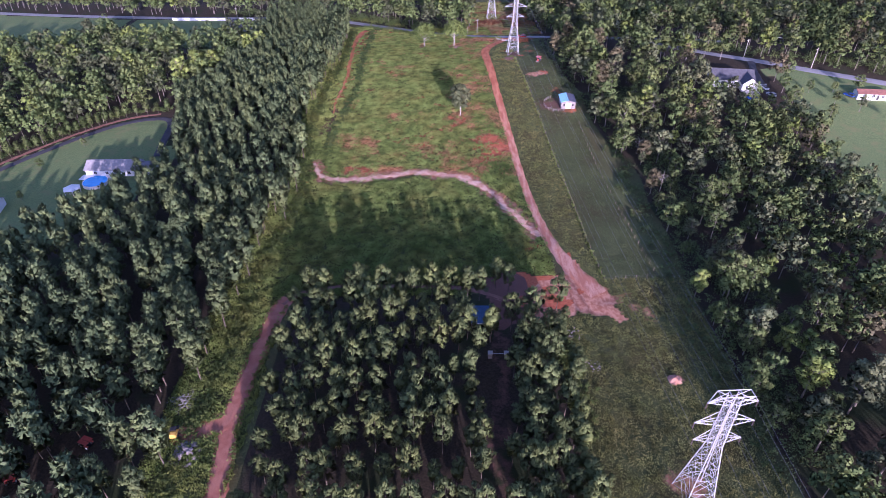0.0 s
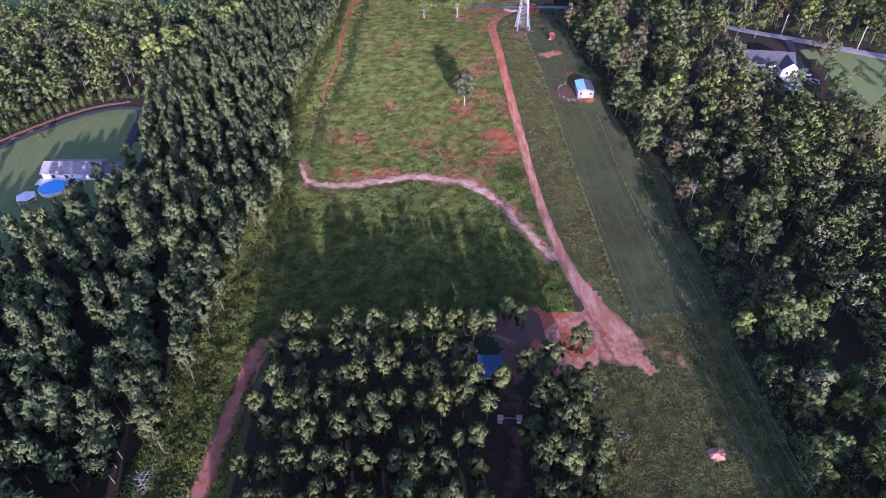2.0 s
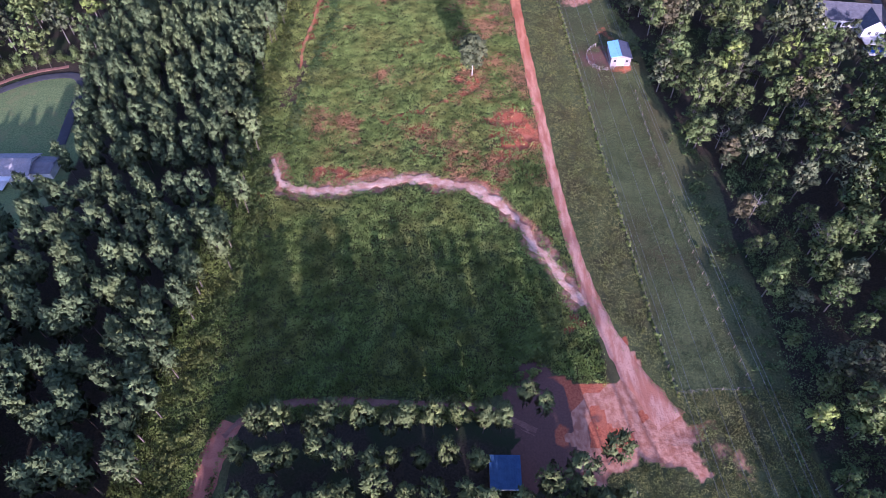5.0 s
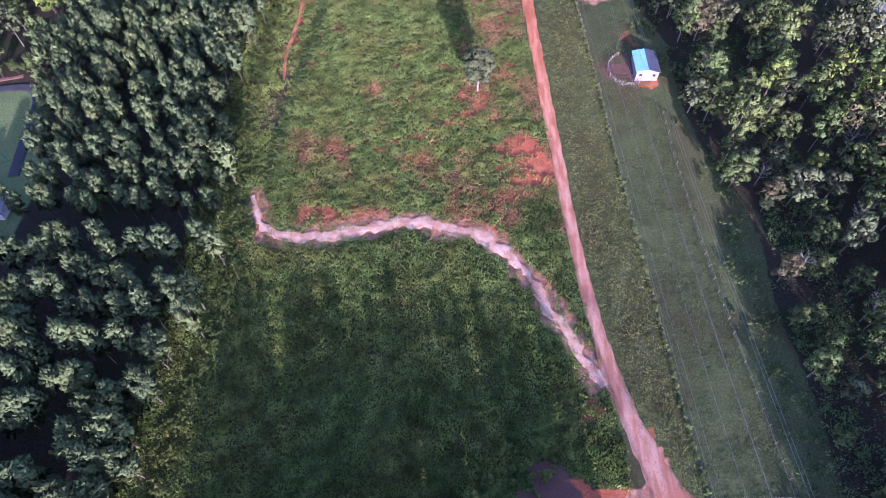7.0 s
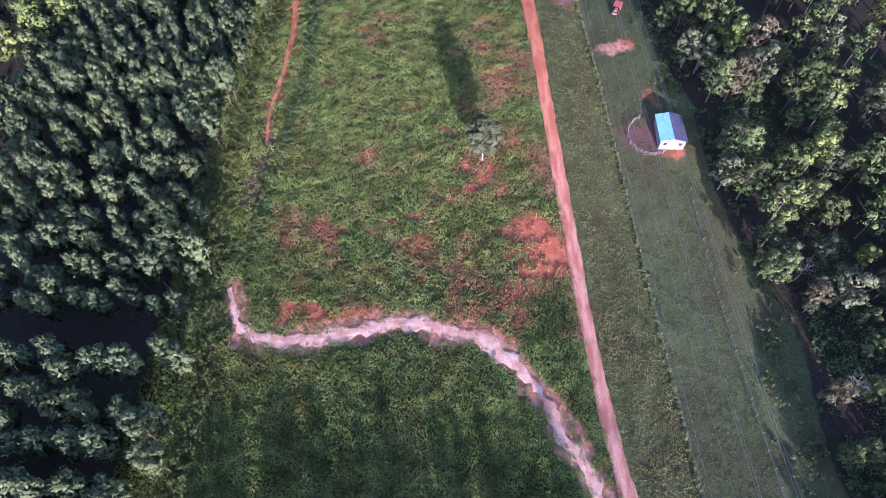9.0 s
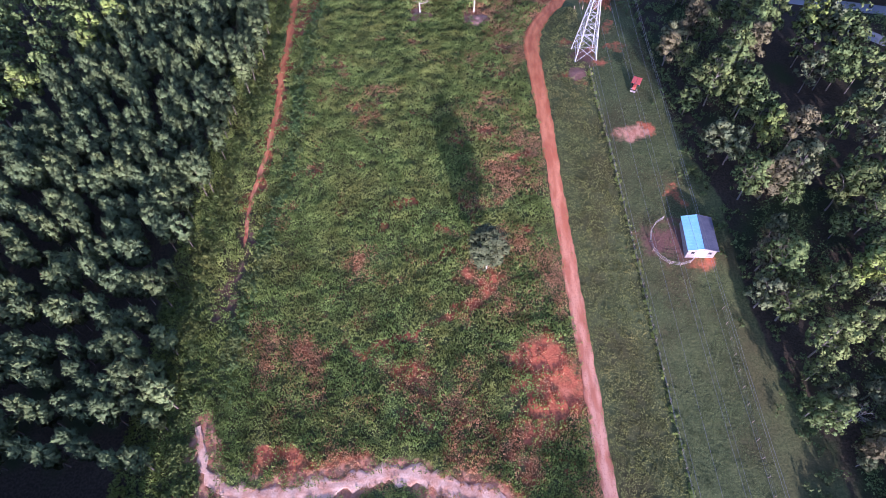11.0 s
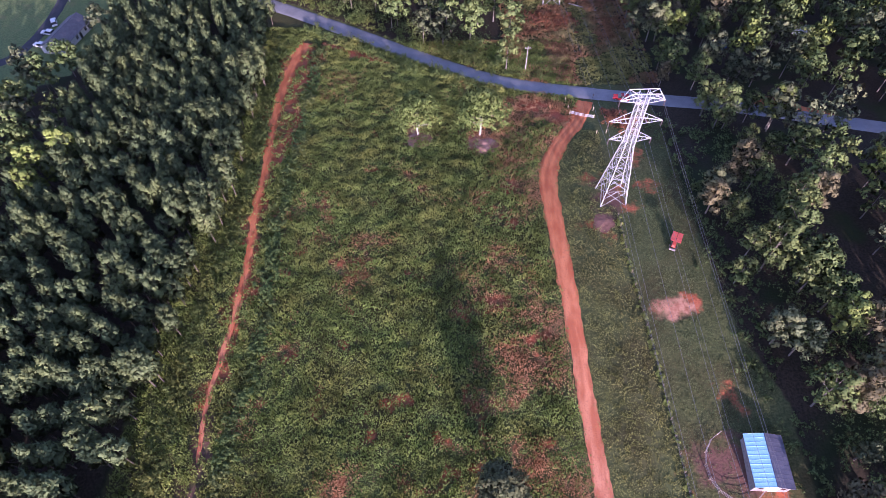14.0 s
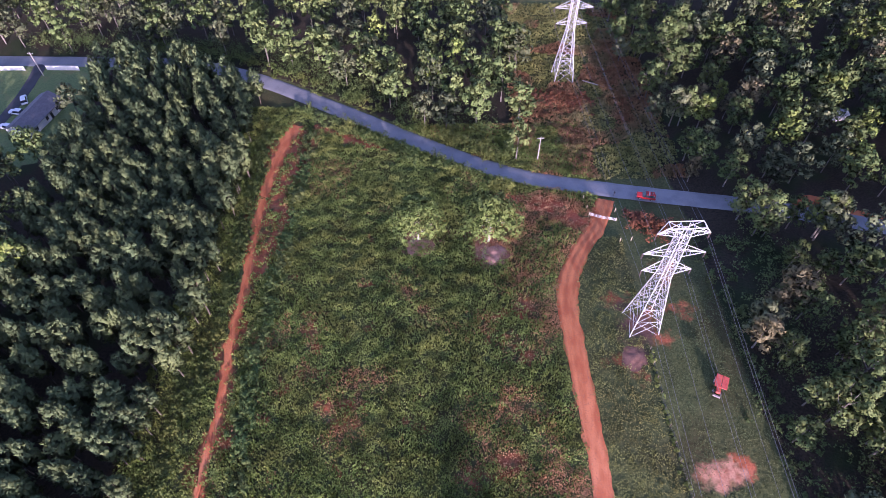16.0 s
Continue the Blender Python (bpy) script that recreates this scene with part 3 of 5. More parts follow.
def box(bm, x0, y0, z0, x1, y1, z1):
    v = [bm.verts.new((x, y, z)) for z in (z0, z1) for x, y in ((x0, y0), (x1, y0), (x1, y1), (x0, y1))]
    for f in ((3, 2, 1, 0), (4, 5, 6, 7), (0, 1, 5, 4), (1, 2, 6, 5), (2, 3, 7, 6), (3, 0, 4, 7)):
        bm.faces.new([v[i] for i in f])


def finished(name, bm, material, bevel=0.0):
    if bevel:
        bmesh.ops.bevel(bm, geom=bm.edges[:], offset=bevel, segments=1, affect="EDGES", clamp_overlap=True)
    me = bpy.data.meshes.new(name)
    bm.to_mesh(me)
    bm.free()
    me.materials.append(material)
    return me


def part(name, bm, material, parent, label="", bevel=0.0):
    ob = new(name, finished(name, bm, material, bevel) if isinstance(bm, bmesh.types.BMesh) else bm)
    ob.parent = parent
    return tagged(ob, label)


def trunk_mesh(rs, height, r, material, limbs=0, spread=2.0):
    bm = bmesh.new()
    p, lean = Vector((0, 0, -0.4)), Vector((rs.normal() * 0.02, rs.normal() * 0.02, 1))
    steps = 5
    for i in range(steps):
        q = p + lean * (height * 0.95 + 0.4) / steps + Vector((rs.normal() * 0.06, rs.normal() * 0.06, 0))
        limb(bm, p, q, r * (1 - i / steps * 0.85), r * (1 - (i + 1) / steps * 0.85))
        p = q
    for i in range(limbs):
        a, z = i * 2.4 + rs.uniform(-0.3, 0.3), height * rs.uniform(0.35, 0.75)
        e = Vector((math.cos(a) * spread, math.sin(a) * spread, z + height * 0.16))
        limb(bm, (0, 0, z), e, r * 0.4, r * 0.15, 5)
        for k in (-0.6, 0.6):
            limb(bm, e * 0.7 + Vector((0, 0, z * 0.3)), (math.cos(a + k) * spread * 1.2, math.sin(a + k) * spread * 1.2, z + height * 0.24), r * 0.18, r * 0.06, 4)
    return finished("trunk", bm, material)


def tree_kind(name, seed, label, crown, crown_mat, bark, height, r, limbs, spread, category):
    """One tree to copy: trunk and crown under an empty at its foot."""
    rs = np.random.RandomState(seed)
    top = tagged(new(name), label, category)
    part("trunk", trunk_mesh(rs, height * 0.93, r, bark, limbs, spread), bark, top)
    if crown is not None:
        part("crown", tri_mesh("crown", crown(rs), crown_mat), crown_mat, top)
    return top


def thicket(name, spots, makers, label, category):
    """Far trees, joined into one."""
    all_v = []
    rs = np.random.RandomState(77)
    for x, y in spots:
        v = makers[rs.randint(len(makers))]
        a, s, h = rs.uniform(0, 6.28), rs.uniform(0.8, 1.2), rs.uniform(0.88, 1.15)
        if name == "pines" and y < 205:
            s, h = s * 1.22, h * 1.15
        c, n = math.cos(a) * s, math.sin(a) * s
        z = float(land(x, y))
        all_v.append(np.stack([v[:, 0] * c - v[:, 1] * n + x, v[:, 0] * n + v[:, 1] * c + y, v[:, 2] * h + z, (v[:, 3] * c - v[:, 4] * n) / s, (v[:, 3] * n + v[:, 4] * c) / s, v[:, 5]], 1))
    return np.concatenate(all_v)


def scatter(x0, x1, y0, y1, step, seed, jitter=0.35, uneven=1.0, stepy=None):
    rs = np.random.RandomState(seed)
    gx, gy = np.meshgrid(np.arange(x0, x1, step), np.arange(y0, y1, stepy or step))
    gx[1::2] += step / 2
    gx, gy = gx.ravel() + rs.normal(size=gx.size) * step * jitter * 0.6, gy.ravel() + rs.normal(size=gy.size) * (stepy or step) * jitter * 0.6 * uneven
    return gx, gy


def planting():
    """Where pines and broadleaved trees stand."""
    x, y = scatter(-39.5, 32, 50, 134, 4.9, 3, 0.3, 0.6, stepy=7.4)
    keep = (far_from(x, y, LANE) > 2.9) & ~((x > 14) & (y > 112) & (y < 133) & (x < 30) & (x + y > 134)) & ~((x > 6.5) & (x < 19) & (y > 117) & (y < 128.5)) & ~((y > 126) & (x > 20))
    block = [(a, b) for a, b, k in zip(x, y, keep) if k]
    x, y = scatter(18.5, 32, 56, 116, 4.6, 13, 0.3, 0.6, stepy=7.4)
    block += [(a, b) for a, b in zip(x, y + 3.7) if b < 112 or a < 24]
    block += [(19, 135), (15.5, 137), (12.6, 115.6), (24, 121), (27.5, 116)]
    bands = [scatter(-330, -50, a, b, sx, 5 + k, 0.45, 0.8, stepy=st) for k, (a, b, sx, st) in enumerate(((45, 200, 5.1, 8.2), (208, 272, 4.3, 6.9), (272, 424, 4.1, 6.0)))]
    x, y = np.concatenate([q[0] for q in bands]), np.concatenate([q[1] for q in bands])
    keep = (x < limit(EDGE_WEST, y) - 0.5) & (x > limit(PINES_END, y)) & (x > -70 - 0.62 * y) & ~((np.abs(y - 202) < 4) & (x > -118)) & ~inside(x, y, LOT_WEST) & (far_from(x, y, ROAD) > 7)
    keep &= ~((np.hypot(x + 60, y - 90) < 9) | (np.hypot(x + 78, y - 76) < 6))
    west = [(a, b) for a, b, k in zip(x, y, keep) if k]
    x, y = scatter(-340, 345, 45, 468, 7.6, 9, 0.55)
    reach = np.abs(x) < 70 + 0.62 * y
    clear = inside(x, y, LOT_WEST) | inside(x, y, LOT_NORTH) | inside(x, y, LOT_EAST) | inside(x, y, MEADOW)
    ways = np.minimum.reduce([far_from(x, y, w) for w in (ROAD, ROAD_EAST, DRIVE_WEST)])
    houses = ((x > 117) & (x < 152) & (y > 234) & (y < 291)) | (np.hypot(x + 128, y - 212) < 16) | (np.hypot(x - 188, y - 337) < 15)
    glade = (np.hypot(x - 86, y - 352) < 9) | (np.hypot(x - 84, y - 292) < 10) | (np.hypot(x - 80, y - 252) < 6)
    ok = reach & ~clear & (ways > 6.0) & (np.random.RandomState(4).rand(len(x)) > 0.12) & ~houses & ~glade
    east = ok & (x > limit(EDGE_EAST, y) - 1.5)
    road_y = limit([(p[0], p[1]) for p in ROAD], x)
    north = ok & (y > road_y + 5) & (x < 20 - 0.05 * (y - 370))
    drive_y = np.interp(x, [-240, -215, -185, -177, -170, -157, -142, -127], [150, 172, 198, 212, 224, 241, 255, 258])
    wood_w = ok & (x < limit(PINES_END, y) - 3) & (y > drive_y + 5) & (y < road_y - 6)
    return block, west, [(a, b) for a, b, k in zip(x, y, east) if k], [(a, b) for a, b, k in zip(x, y, north | wood_w) if k]


PINE_BLOCK, PINE_WEST, WOOD_EAST, WOOD_REST = planting()
rs0 = np.random.RandomState(12)


def stand(kinds, spots, seed, weights=None, lo=0.85, hi=1.18, group=""):
    rs = np.random.RandomState(seed)
    for x, y in spots:
        k = kinds[rs.choice(len(kinds), p=weights)]
        s = rs.uniform(lo, hi)
        c = copy_thing(k, pose(x, y, float(land(x, y)), 0, 0, rs.uniform(0, 360)))
        c.scale = (s * rs.uniform(0.9, 1.1), s * rs.uniform(0.9, 1.1), s)
        if group:
            c["group"] = group


PARK = Matrix.Translation((0, -3000, -200))
pines = [tree_kind("pine_tree", 20 + i, "slender plantation pine with a tufted grey-green crown", lambda rs, h=h, r=r: pine_crown(rs, h, r, 42, 0.68, 10), NEEDLES, BARK, h, 0.14, 0, 1, "pine tree") for i, (h, r) in enumerate([(13.0, 2.2), (13.8, 2.4), (12.2, 2.0), (13.4, 2.3), (12.6, 2.45)])]
near_west = [p for p in PINE_WEST if p[0] > -69]
young_pines = [tree_kind("pine_tree", 120 + i, "young pine with a compact yellowish-green crown of needle puffs", lambda rs, h=h, r=r: pine_crown(rs, h, r, 50, 0.66, 7, 0.48), YOUNG_NEEDLES, BARK, h, 0.13, 0, 1, "pine tree") for i, (h, r) in enumerate([(11.4, 2.3), (12.2, 2.5), (10.8, 2.1), (11.8, 2.4), (11.2, 2.55)])]
stand(young_pines, PINE_BLOCK, 1, group="young pine block")
stand(pines, [p for p in near_west[:170] if p[1] < 205], 2, None, 1.1, 1.35, group="plantation pines")
stand(pines, [p for p in near_west[:170] if p[1] >= 205], 2, group="plantation pines")
far_pines = [p for p in PINE_WEST if p[0] <= -69] + near_west[170:]
fine_models = [pine_crown(np.random.RandomState(60 + i), 13.2, 2.2, 30, 0.78, 10) for i in range(5)]
far_models = [pine_crown(np.random.RandomState(60 + i), 13.2, 2.2, 13, 1.1, 10) for i in range(5)]
for models, spots in ((fine_models, [p for p in far_pines if p[0] > -112 and 95 < p[1] < 400]), (far_models, [p for p in far_pines if not (p[0] > -112 and 95 < p[1] < 400)])):
    tagged(new("pine_plantation", tri_mesh("pine_plantation", thicket("pines", spots, models, "", ""), NEEDLES)), "dense rows of grey-green plantation pines", "pine plantation", kind="stuff")


BROAD = [("oak_tree", "tall broadleaved tree with a full green crown", LEAVES, GREY_BARK, 15, 4.1), ("oak_tree", "tall broadleaved tree with a full green crown", LEAVES, GREY_BARK, 13.5, 3.6),
         ("oak_tree", "broadleaved tree with a dull grey-green crown", LEAVES_GREY, GREY_BARK, 14, 3.9), ("poplar_tree", "tree with a bright yellow-green crown", LEAVES_LIME, GREY_BARK, 14, 3.2), ("oak_tree", "broadleaved tree with a thin faded brown crown", LEAVES_BROWN, GREY_BARK, 13, 3.2), ("oak_tree", "broadleaved tree with a dull grey-green crown", LEAVES_GREY, GREY_BARK, 12, 3.0)]
broads = [tree_kind(n, 40 + i, lab, lambda rs, h=h, r=r: broad_crown(rs, h, r, 18, 0.56, 14, 8), m, b, h, 0.24, 5, r * 0.6, "tree") for i, (n, lab, m, b, h, r) in enumerate(BROAD)]
bare_tree = tree_kind("dead_tree", 50, "bare dead tree with bleached forking limbs", None, None, GREY_DEAD, 12, 0.2, 13, 2.4, "dead tree")
near_east = [p for p in WOOD_EAST if p[0] < float(limit(EDGE_EAST, p[1])) + 26 and p[1] > 70][:290]
in_near = set(near_east)
first_rank = [p for p in near_east if p[0] < float(limit(EDGE_EAST, p[1])) + 6 and p[1] < 225]
stand(broads, first_rank, 16, (0.33, 0.22, 0.18, 0.07, 0.08, 0.12), 0.45, 0.8, "edge of the eastern wood")
stand(broads, [p for p in near_east if p not in set(first_rank)], 6, (0.33, 0.22, 0.18, 0.07, 0.08, 0.12), 0.6, 1.15, "edge of the eastern wood")


def woodland(name, spots, shares, label):
    """Far trees of several hues, with plain tapered trunks."""
    models = [broad_crown(np.random.RandomState(80 + i), 14, 3.8, 10, 0.74, 12, 6) for i in range(5)]
    rs = np.random.RandomState(31)
    pick = rs.choice(len(shares), size=len(spots), p=[b for a, b in shares])
    for k, (m, share) in enumerate(shares):
        mine = [p for p, q in zip(spots, pick) if q == k]
        tagged(new(name, tri_mesh(name, thicket(name, mine, models, "", ""), m)), label, "woodland", kind="stuff")
    plain_trunks(name + "_trunks", spots, GREY_BARK, 9.5, 0.22)


def plain_trunks(name, spots, material, tall, r):
    p = np.array(spots)
    z = land(p[:, 0], p[:, 1])
    a = np.arange(4) * math.pi / 2
    foot = np.stack([p[:, 0, None] + np.cos(a) * r, p[:, 1, None] + np.sin(a) * r, np.repeat(z[:, None], 4, 1) - 0.3], 2)
    tip = np.stack([p[:, 0], p[:, 1], z + tall], 1)
    v = np.stack([foot, np.roll(foot, -1, 1), np.repeat(tip[:, None], 4, 1)], 2).reshape(-1, 3)
    tagged(new(name, tri_mesh(name, v, material)), "straight trunks of the woodland trees", "trunks", kind="stuff")


plain_trunks("pine_trunks", far_pines, BARK, 11, 0.17)
woodland("eastern_wood", [p for p in WOOD_EAST if p not in in_near], ((LEAVES, 0.54), (LEAVES_GREY, 0.26), (LEAVES_LIME, 0.12), (LEAVES_BROWN, 0.08)), "mixed broadleaved woodland, dull green")
woodland("northern_wood", WOOD_REST, ((LEAVES, 0.68), (LEAVES_GREY, 0.26), (LEAVES_LIME, 0.06)), "mixed broadleaved woodland beyond field and road")


def lone(kind, x, y, s, turn=0, label="", group=""):
    c = copy_thing(kind, pose(x, y, float(land(x, y)), 0, 0, turn))
    c.scale = (s, s, s)
    tagged(c, label, group=group)
    return c


shade_tree = tree_kind("shade_tree", 55, "low spreading tree with a fuzzy yellow-green crown", lambda rs: broad_crown(rs, 11.5, 6.2, 13, 0.46, 34, 15, 0.66, 1.3), SHADE_LEAVES, DEAD_WOOD, 10, 0.3, 8, 3.0, "tree")
lone_tree = tree_kind("lone_tree", 56, "solitary sparse grey-green tree with pale trunk on bare soil", lambda rs: broad_crown(rs, 14, 4.2, 30, 0.46, 26, 12, 0.62, 1.8), LEAVES_GREY, DEAD_WOOD, 12, 0.2, 9, 2.4, "tree")
lone(shade_tree, -11, 345, 1.0, 20)
lone(shade_tree, 5.7, 344, 1.05, 140)
lone(lone_tree, 7.4, 250.4, 1.0, 60)
for i, (x, y) in enumerate([(77, 216), (93, 243), (96, 203), (105, 190), (90, 178), (118, 214), (79, 190), (101, 225)]):
    lone(bare_tree, x, y, 0.7 + 0.08 * (i % 5), i * 70, group="dead trees in the eastern wood")
for i, (x, y) in enumerate([(-104, 320), (-106, 327), (-124, 298), (-118, 305), (-101, 333), (-128, 288)]):
    lone(broads[3], x, y, 1.1 + 0.09 * (i % 3), i * 50, group="bright trees among the pines")
for i, (x, y) in enumerate([(-155, 189), (-160, 212), (-135, 170), (-152, 231), (-170, 196)]):
    lone(broads[1], x, y, 0.32 + 0.06 * (i % 3), i * 50, "small young tree on the lawn", "young trees on the lawn")
for i, (x, y) in enumerate([(165, 262), (172, 252), (180, 246), (160, 275), (176, 262), (190, 240), (163, 238), (186, 262)]):
    lone(broads[i % 3], x, y, 0.4 + 0.08 * (i % 4), i * 50, "small broadleaved tree on rough grass", "yard trees")
for i, (x, y) in enumerate([(121, 240), (128, 244), (124, 250), (131, 238), (137, 243), (143, 240), (148, 247), (119, 258), (130, 251), (146, 237), (153, 262), (118, 247), (139, 236), (124, 258), (129, 260), (134, 250), (142, 249), (120, 266), (152, 250)]):
    lone(broads[i % 3], x, y, 0.5 + 0.09 * (i % 4), i * 50, "small broadleaved tree near the grey house", "trees round the grey house")
# young conifers in a row behind the driveway
cypress = tree_kind("young_conifer", 57, "small conical green conifer planted in a row", lambda rs: pine_crown(rs, 5, 1.1, 20, 0.4, 7), LEAVES, BARK, 4.8, 0.08, 0, 1, "conifer")
for i in range(22):
    k = i / 21
    x, y = np.interp(k, [0, 0.45, 0.8, 1], [-182, -162, -146, -128]), np.interp(k, [0, 0.45, 0.8, 1], [216, 243, 258, 264])
    lone(cypress, float(x), float(y), 1.1 + 0.4 * ((i * 7) % 5) / 5, i * 40, group="conifers along the driveway")

# ---- weeds and grass ----
def tufts(name, x, y, material, size, tall, per, label, category):
    rs = np.random.RandomState(len(x) % 1000)
    n = len(x)
    z = land(x, y)
    c = np.stack([x, y, z], 1)[:, None] + rs.normal(size=(n, per, 3)) * np.array([0.28, 0.28, 0.0])
    lump = 0.6 * rolled(x * 0.8 + y * 0.6, y * 0.8 - x * 0.6, 2.3, 71) + 0.4 * rolled(x * 0.5 - y * 0.87, y * 0.5 + x * 0.87, 1.1, 72)
    near = np.minimum(far_from(x, y, TRACK_CURVE), far_from(x, y, TRACK_EAST))
    h = tall * ((0.08 + 1.85 * lump) * np.clip(near / 5, 0.5, 1))[:, None] * rs.uniform(0.75, 1.1, (n, per))
    a = rs.uniform(0, 6.283, (n, per))
    way = np.stack([np.cos(a), np.sin(a), np.zeros_like(a)], 2)
    side = np.stack([-np.sin(a), np.cos(a), np.zeros_like(a)], 2)
    w = size * rs.uniform(0.6, 1.3, (n, per, 1))
    tip = c + way * w * 0.45 + np.array([0, 0, 1]) * h[..., None]
    low = c + np.array([0, 0, 1]) * (h[..., None] * 0.35)
    v = np.stack([low - side * w * 0.5, low + side * w * 0.5, tip], 2).reshape(-1, 3)
    return tagged(new(name, tri_mesh(name, v, material)), label, category, kind="stuff")


def sown(x0, x1, y0, y1, per_m2, seed, keep):
    rs = np.random.RandomState(seed)
    n = int((x1 - x0) * (y1 - y0) * per_m2)
    x, y = rs.uniform(x0, x1, n), rs.uniform(y0, y1, n)
    d = np.minimum.reduce([far_from(x, y, TRACK_EAST) - np.interp(y, [230, 300], [0.25, 0.8]), far_from(x, y, TRACK_CURVE) + 0.15, far_from(x, y, TRACK_WEST) - np.interp(y, [240, 320, 380], [-0.9, -0.2, 0.5]), far_from(x, y, TRACK_SOUTH) - 0.5, far_from(x, y, TRACK_CROSS) + 0.2, far_from(x, y, TRACK_SPUR) - 0.6, far_from(x, y, ROAD) - 1.6])
    k = keep(x, y) & (d + rs.uniform(-0.3, 0.6, n) > 1.4) & (soil_at(x, y) + 0.4 * (rolled(x, y, 1.7, 3) - 0.5) < rs.uniform(0.22, 0.8, n))
    return x[k], y[k]


track_x = lambda y: np.interp(y, [p[1] for p in TRACK_EAST], [p[0] for p in TRACK_EAST])
fence_x = lambda y: np.interp(y, [p[1] for p in FENCE], [p[0] for p in FENCE])
x, y = sown(-47, 34, 134, 392, 8.5, 1, lambda x, y: (x < track_x(y)) & ((y > 140) | (x < 8)) & ~inside(x, y, YARD))
dry = (rolled(x, y, 11, 41) * 0.6 + rolled(x, y, 4, 42) * 0.4 + 0.45 * soil_at(x, y) + np.random.RandomState(5).uniform(-0.2, 0.2, len(x)) - 0.4 * (y < 202) - 0.12 * (x < 0) + 0.1 * ((x > 6) & (y > 285))) > 0.66
light = ~dry & (np.clip((y - 235) / 90, 0, 0.75) * rolled(x, y, 7, 45) * 1.5 > np.random.RandomState(8).rand(len(x)))
tufts("light_field_weeds", x[light], y[light], STRAW, 0.35, 0.58, 4, "lighter yellowish weeds on the rise", "weeds")
dry_or_light = dry | light
tufts("field_weeds", x[~dry_or_light], y[~dry_or_light], WEEDS, 0.37, 0.62, 4, "knee-high green weeds covering the field", "weeds")
tufts("dry_field_weeds", x[dry], y[dry], TAN, 0.33, 0.42, 5, "tan and reddish dry weeds among the green", "weeds")
x, y = sown(-66, -43, 60, 402, 6.0, 2, lambda x, y: x < -46.5 + 2 * rolled(x, y, 4, 8))
green = rolled(x, y, 6, 43) > 0.58
tufts("edge_grass", x[~green], y[~green], STRAW, 0.36, 0.55, 5, "tall yellowing grass between track and pines", "grass")
tufts("edge_weeds", x[green], y[green], WEEDS, 0.42, 0.6, 5, "rank green weeds between track and pines", "weeds")
x, y = sown(22, 49, 140, 345, 4.5, 3, lambda x, y: (x > track_x(y)) & (x < fence_x(y)))
tufts("verge_grass", x, y, OLIVE, 0.25, 0.26, 5, "olive rough grass between track and fence", "grass")
x, y = sown(30, 72, 55, 141, 6.0, 4, lambda x, y: x > 30)
tufts("corridor_grass", x, y, OLIVE, 0.24, 0.28, 5, "olive rough grass under the power line", "grass")
x, y = sown(14, 58, 366, 462, 3.2, 5, lambda x, y: y > limit([(p[0], p[1]) for p in ROAD], x) + 4)
rust = rolled(x, y, 8, 44) + 0.4 * np.exp(-((y - 408) / 14) ** 2) > 0.7
tufts("corridor_brush", x[rust], y[rust], RUSTY, 0.5, 0.7, 7, "rusty brown cut brush under the power line", "brush")
tufts("corridor_weeds", x[~rust], y[~rust], OLIVE, 0.5, 0.5, 5, "olive weeds under the power line", "weeds")
x, y = sown(38, 66, 141, 345, 4.2, 6, lambda x, y: inside(x, y, LAWN))
tufts("lawn_tufts", x, y, LAWN_GRASS, 0.24, 0.13, 5, "short tufts in the mown grass", "grass")


def bushes(name, line, spread, count, r, material, label, seed):
    """Low shrubs in a band along a line, joined."""
    rs = np.random.RandomState(seed)
    pts = np.array(line, float)
    s = np.concatenate([[0], np.cumsum(np.hypot(*np.diff(pts, axis=0).T))])
    at = rs.uniform(0, s[-1], count)
    x = np.interp(at, s, pts[:, 0]) + rs.normal(size=count) * spread
    y = np.interp(at, s, pts[:, 1]) + rs.normal(size=count) * spread
    c, rad = [], []
    for i in range(count):
        q = r * rs.uniform(0.5, 1.3)
        d = rs.normal(size=(7, 3)) * 0.5 * q
        d[:, 2] = np.abs(d[:, 2]) * 0.9 + 0.25 * q
        c.append(d + (x[i], y[i], float(land(x[i], y[i]))))
        rad.append(np.full(7, q * 0.45))
    c = np.concatenate(c)
    out = np.repeat(np.array([[0, 0, 1.0]]), len(c), 0)
    tagged(new(name, tri_mesh(name, leaf_cloud(c, np.concatenate(rad), 9, 0.42, rs, out, aspect=0.7), material)), label, "shrubs", kind="stuff")


bushes("ditch_shrubs", DITCH, 1.1, 420, 0.95, SHRUB, "dark green shrubs along the shallow ditch", 3)
bushes("pine_edge_shrubs", [(-58.5, 66), (-56.5, 112), (-56, 150), (-52.5, 175), (-52.5, 190), (-54.5, 217), (-59, 240), (-58.5, 268), (-55, 310), (-54.5, 330), (-58, 395)], 1.3, 640, 1.25, BUSHY, "green and yellowing shrubs at the pine edge", 4)
bushes("lane_wood_shrubs", [(118, 330), (140, 316), (160, 305), (182, 296), (215, 282)], 4.0, 260, 2.2, LEAVES, "undergrowth beside the lane", 13)
bushes("drive_wood_shrubs", [(-186, 216), (-176, 232), (-160, 252), (-144, 264), (-128, 266)], 1.5, 160, 1.5, LEAVES, "undergrowth behind the driveway", 14)
bushes("fence_weeds", FENCE, 0.25, 300, 0.3, STRAW, "rank weeds along the wire fence", 5)
bushes("roadside_shrubs", [(-52, 402), (-40, 394), (-28, 387), (-12, 377), (8, 366), (12, 364)], 1.6, 160, 1.3, BUSHY, "green roadside shrubs", 6)
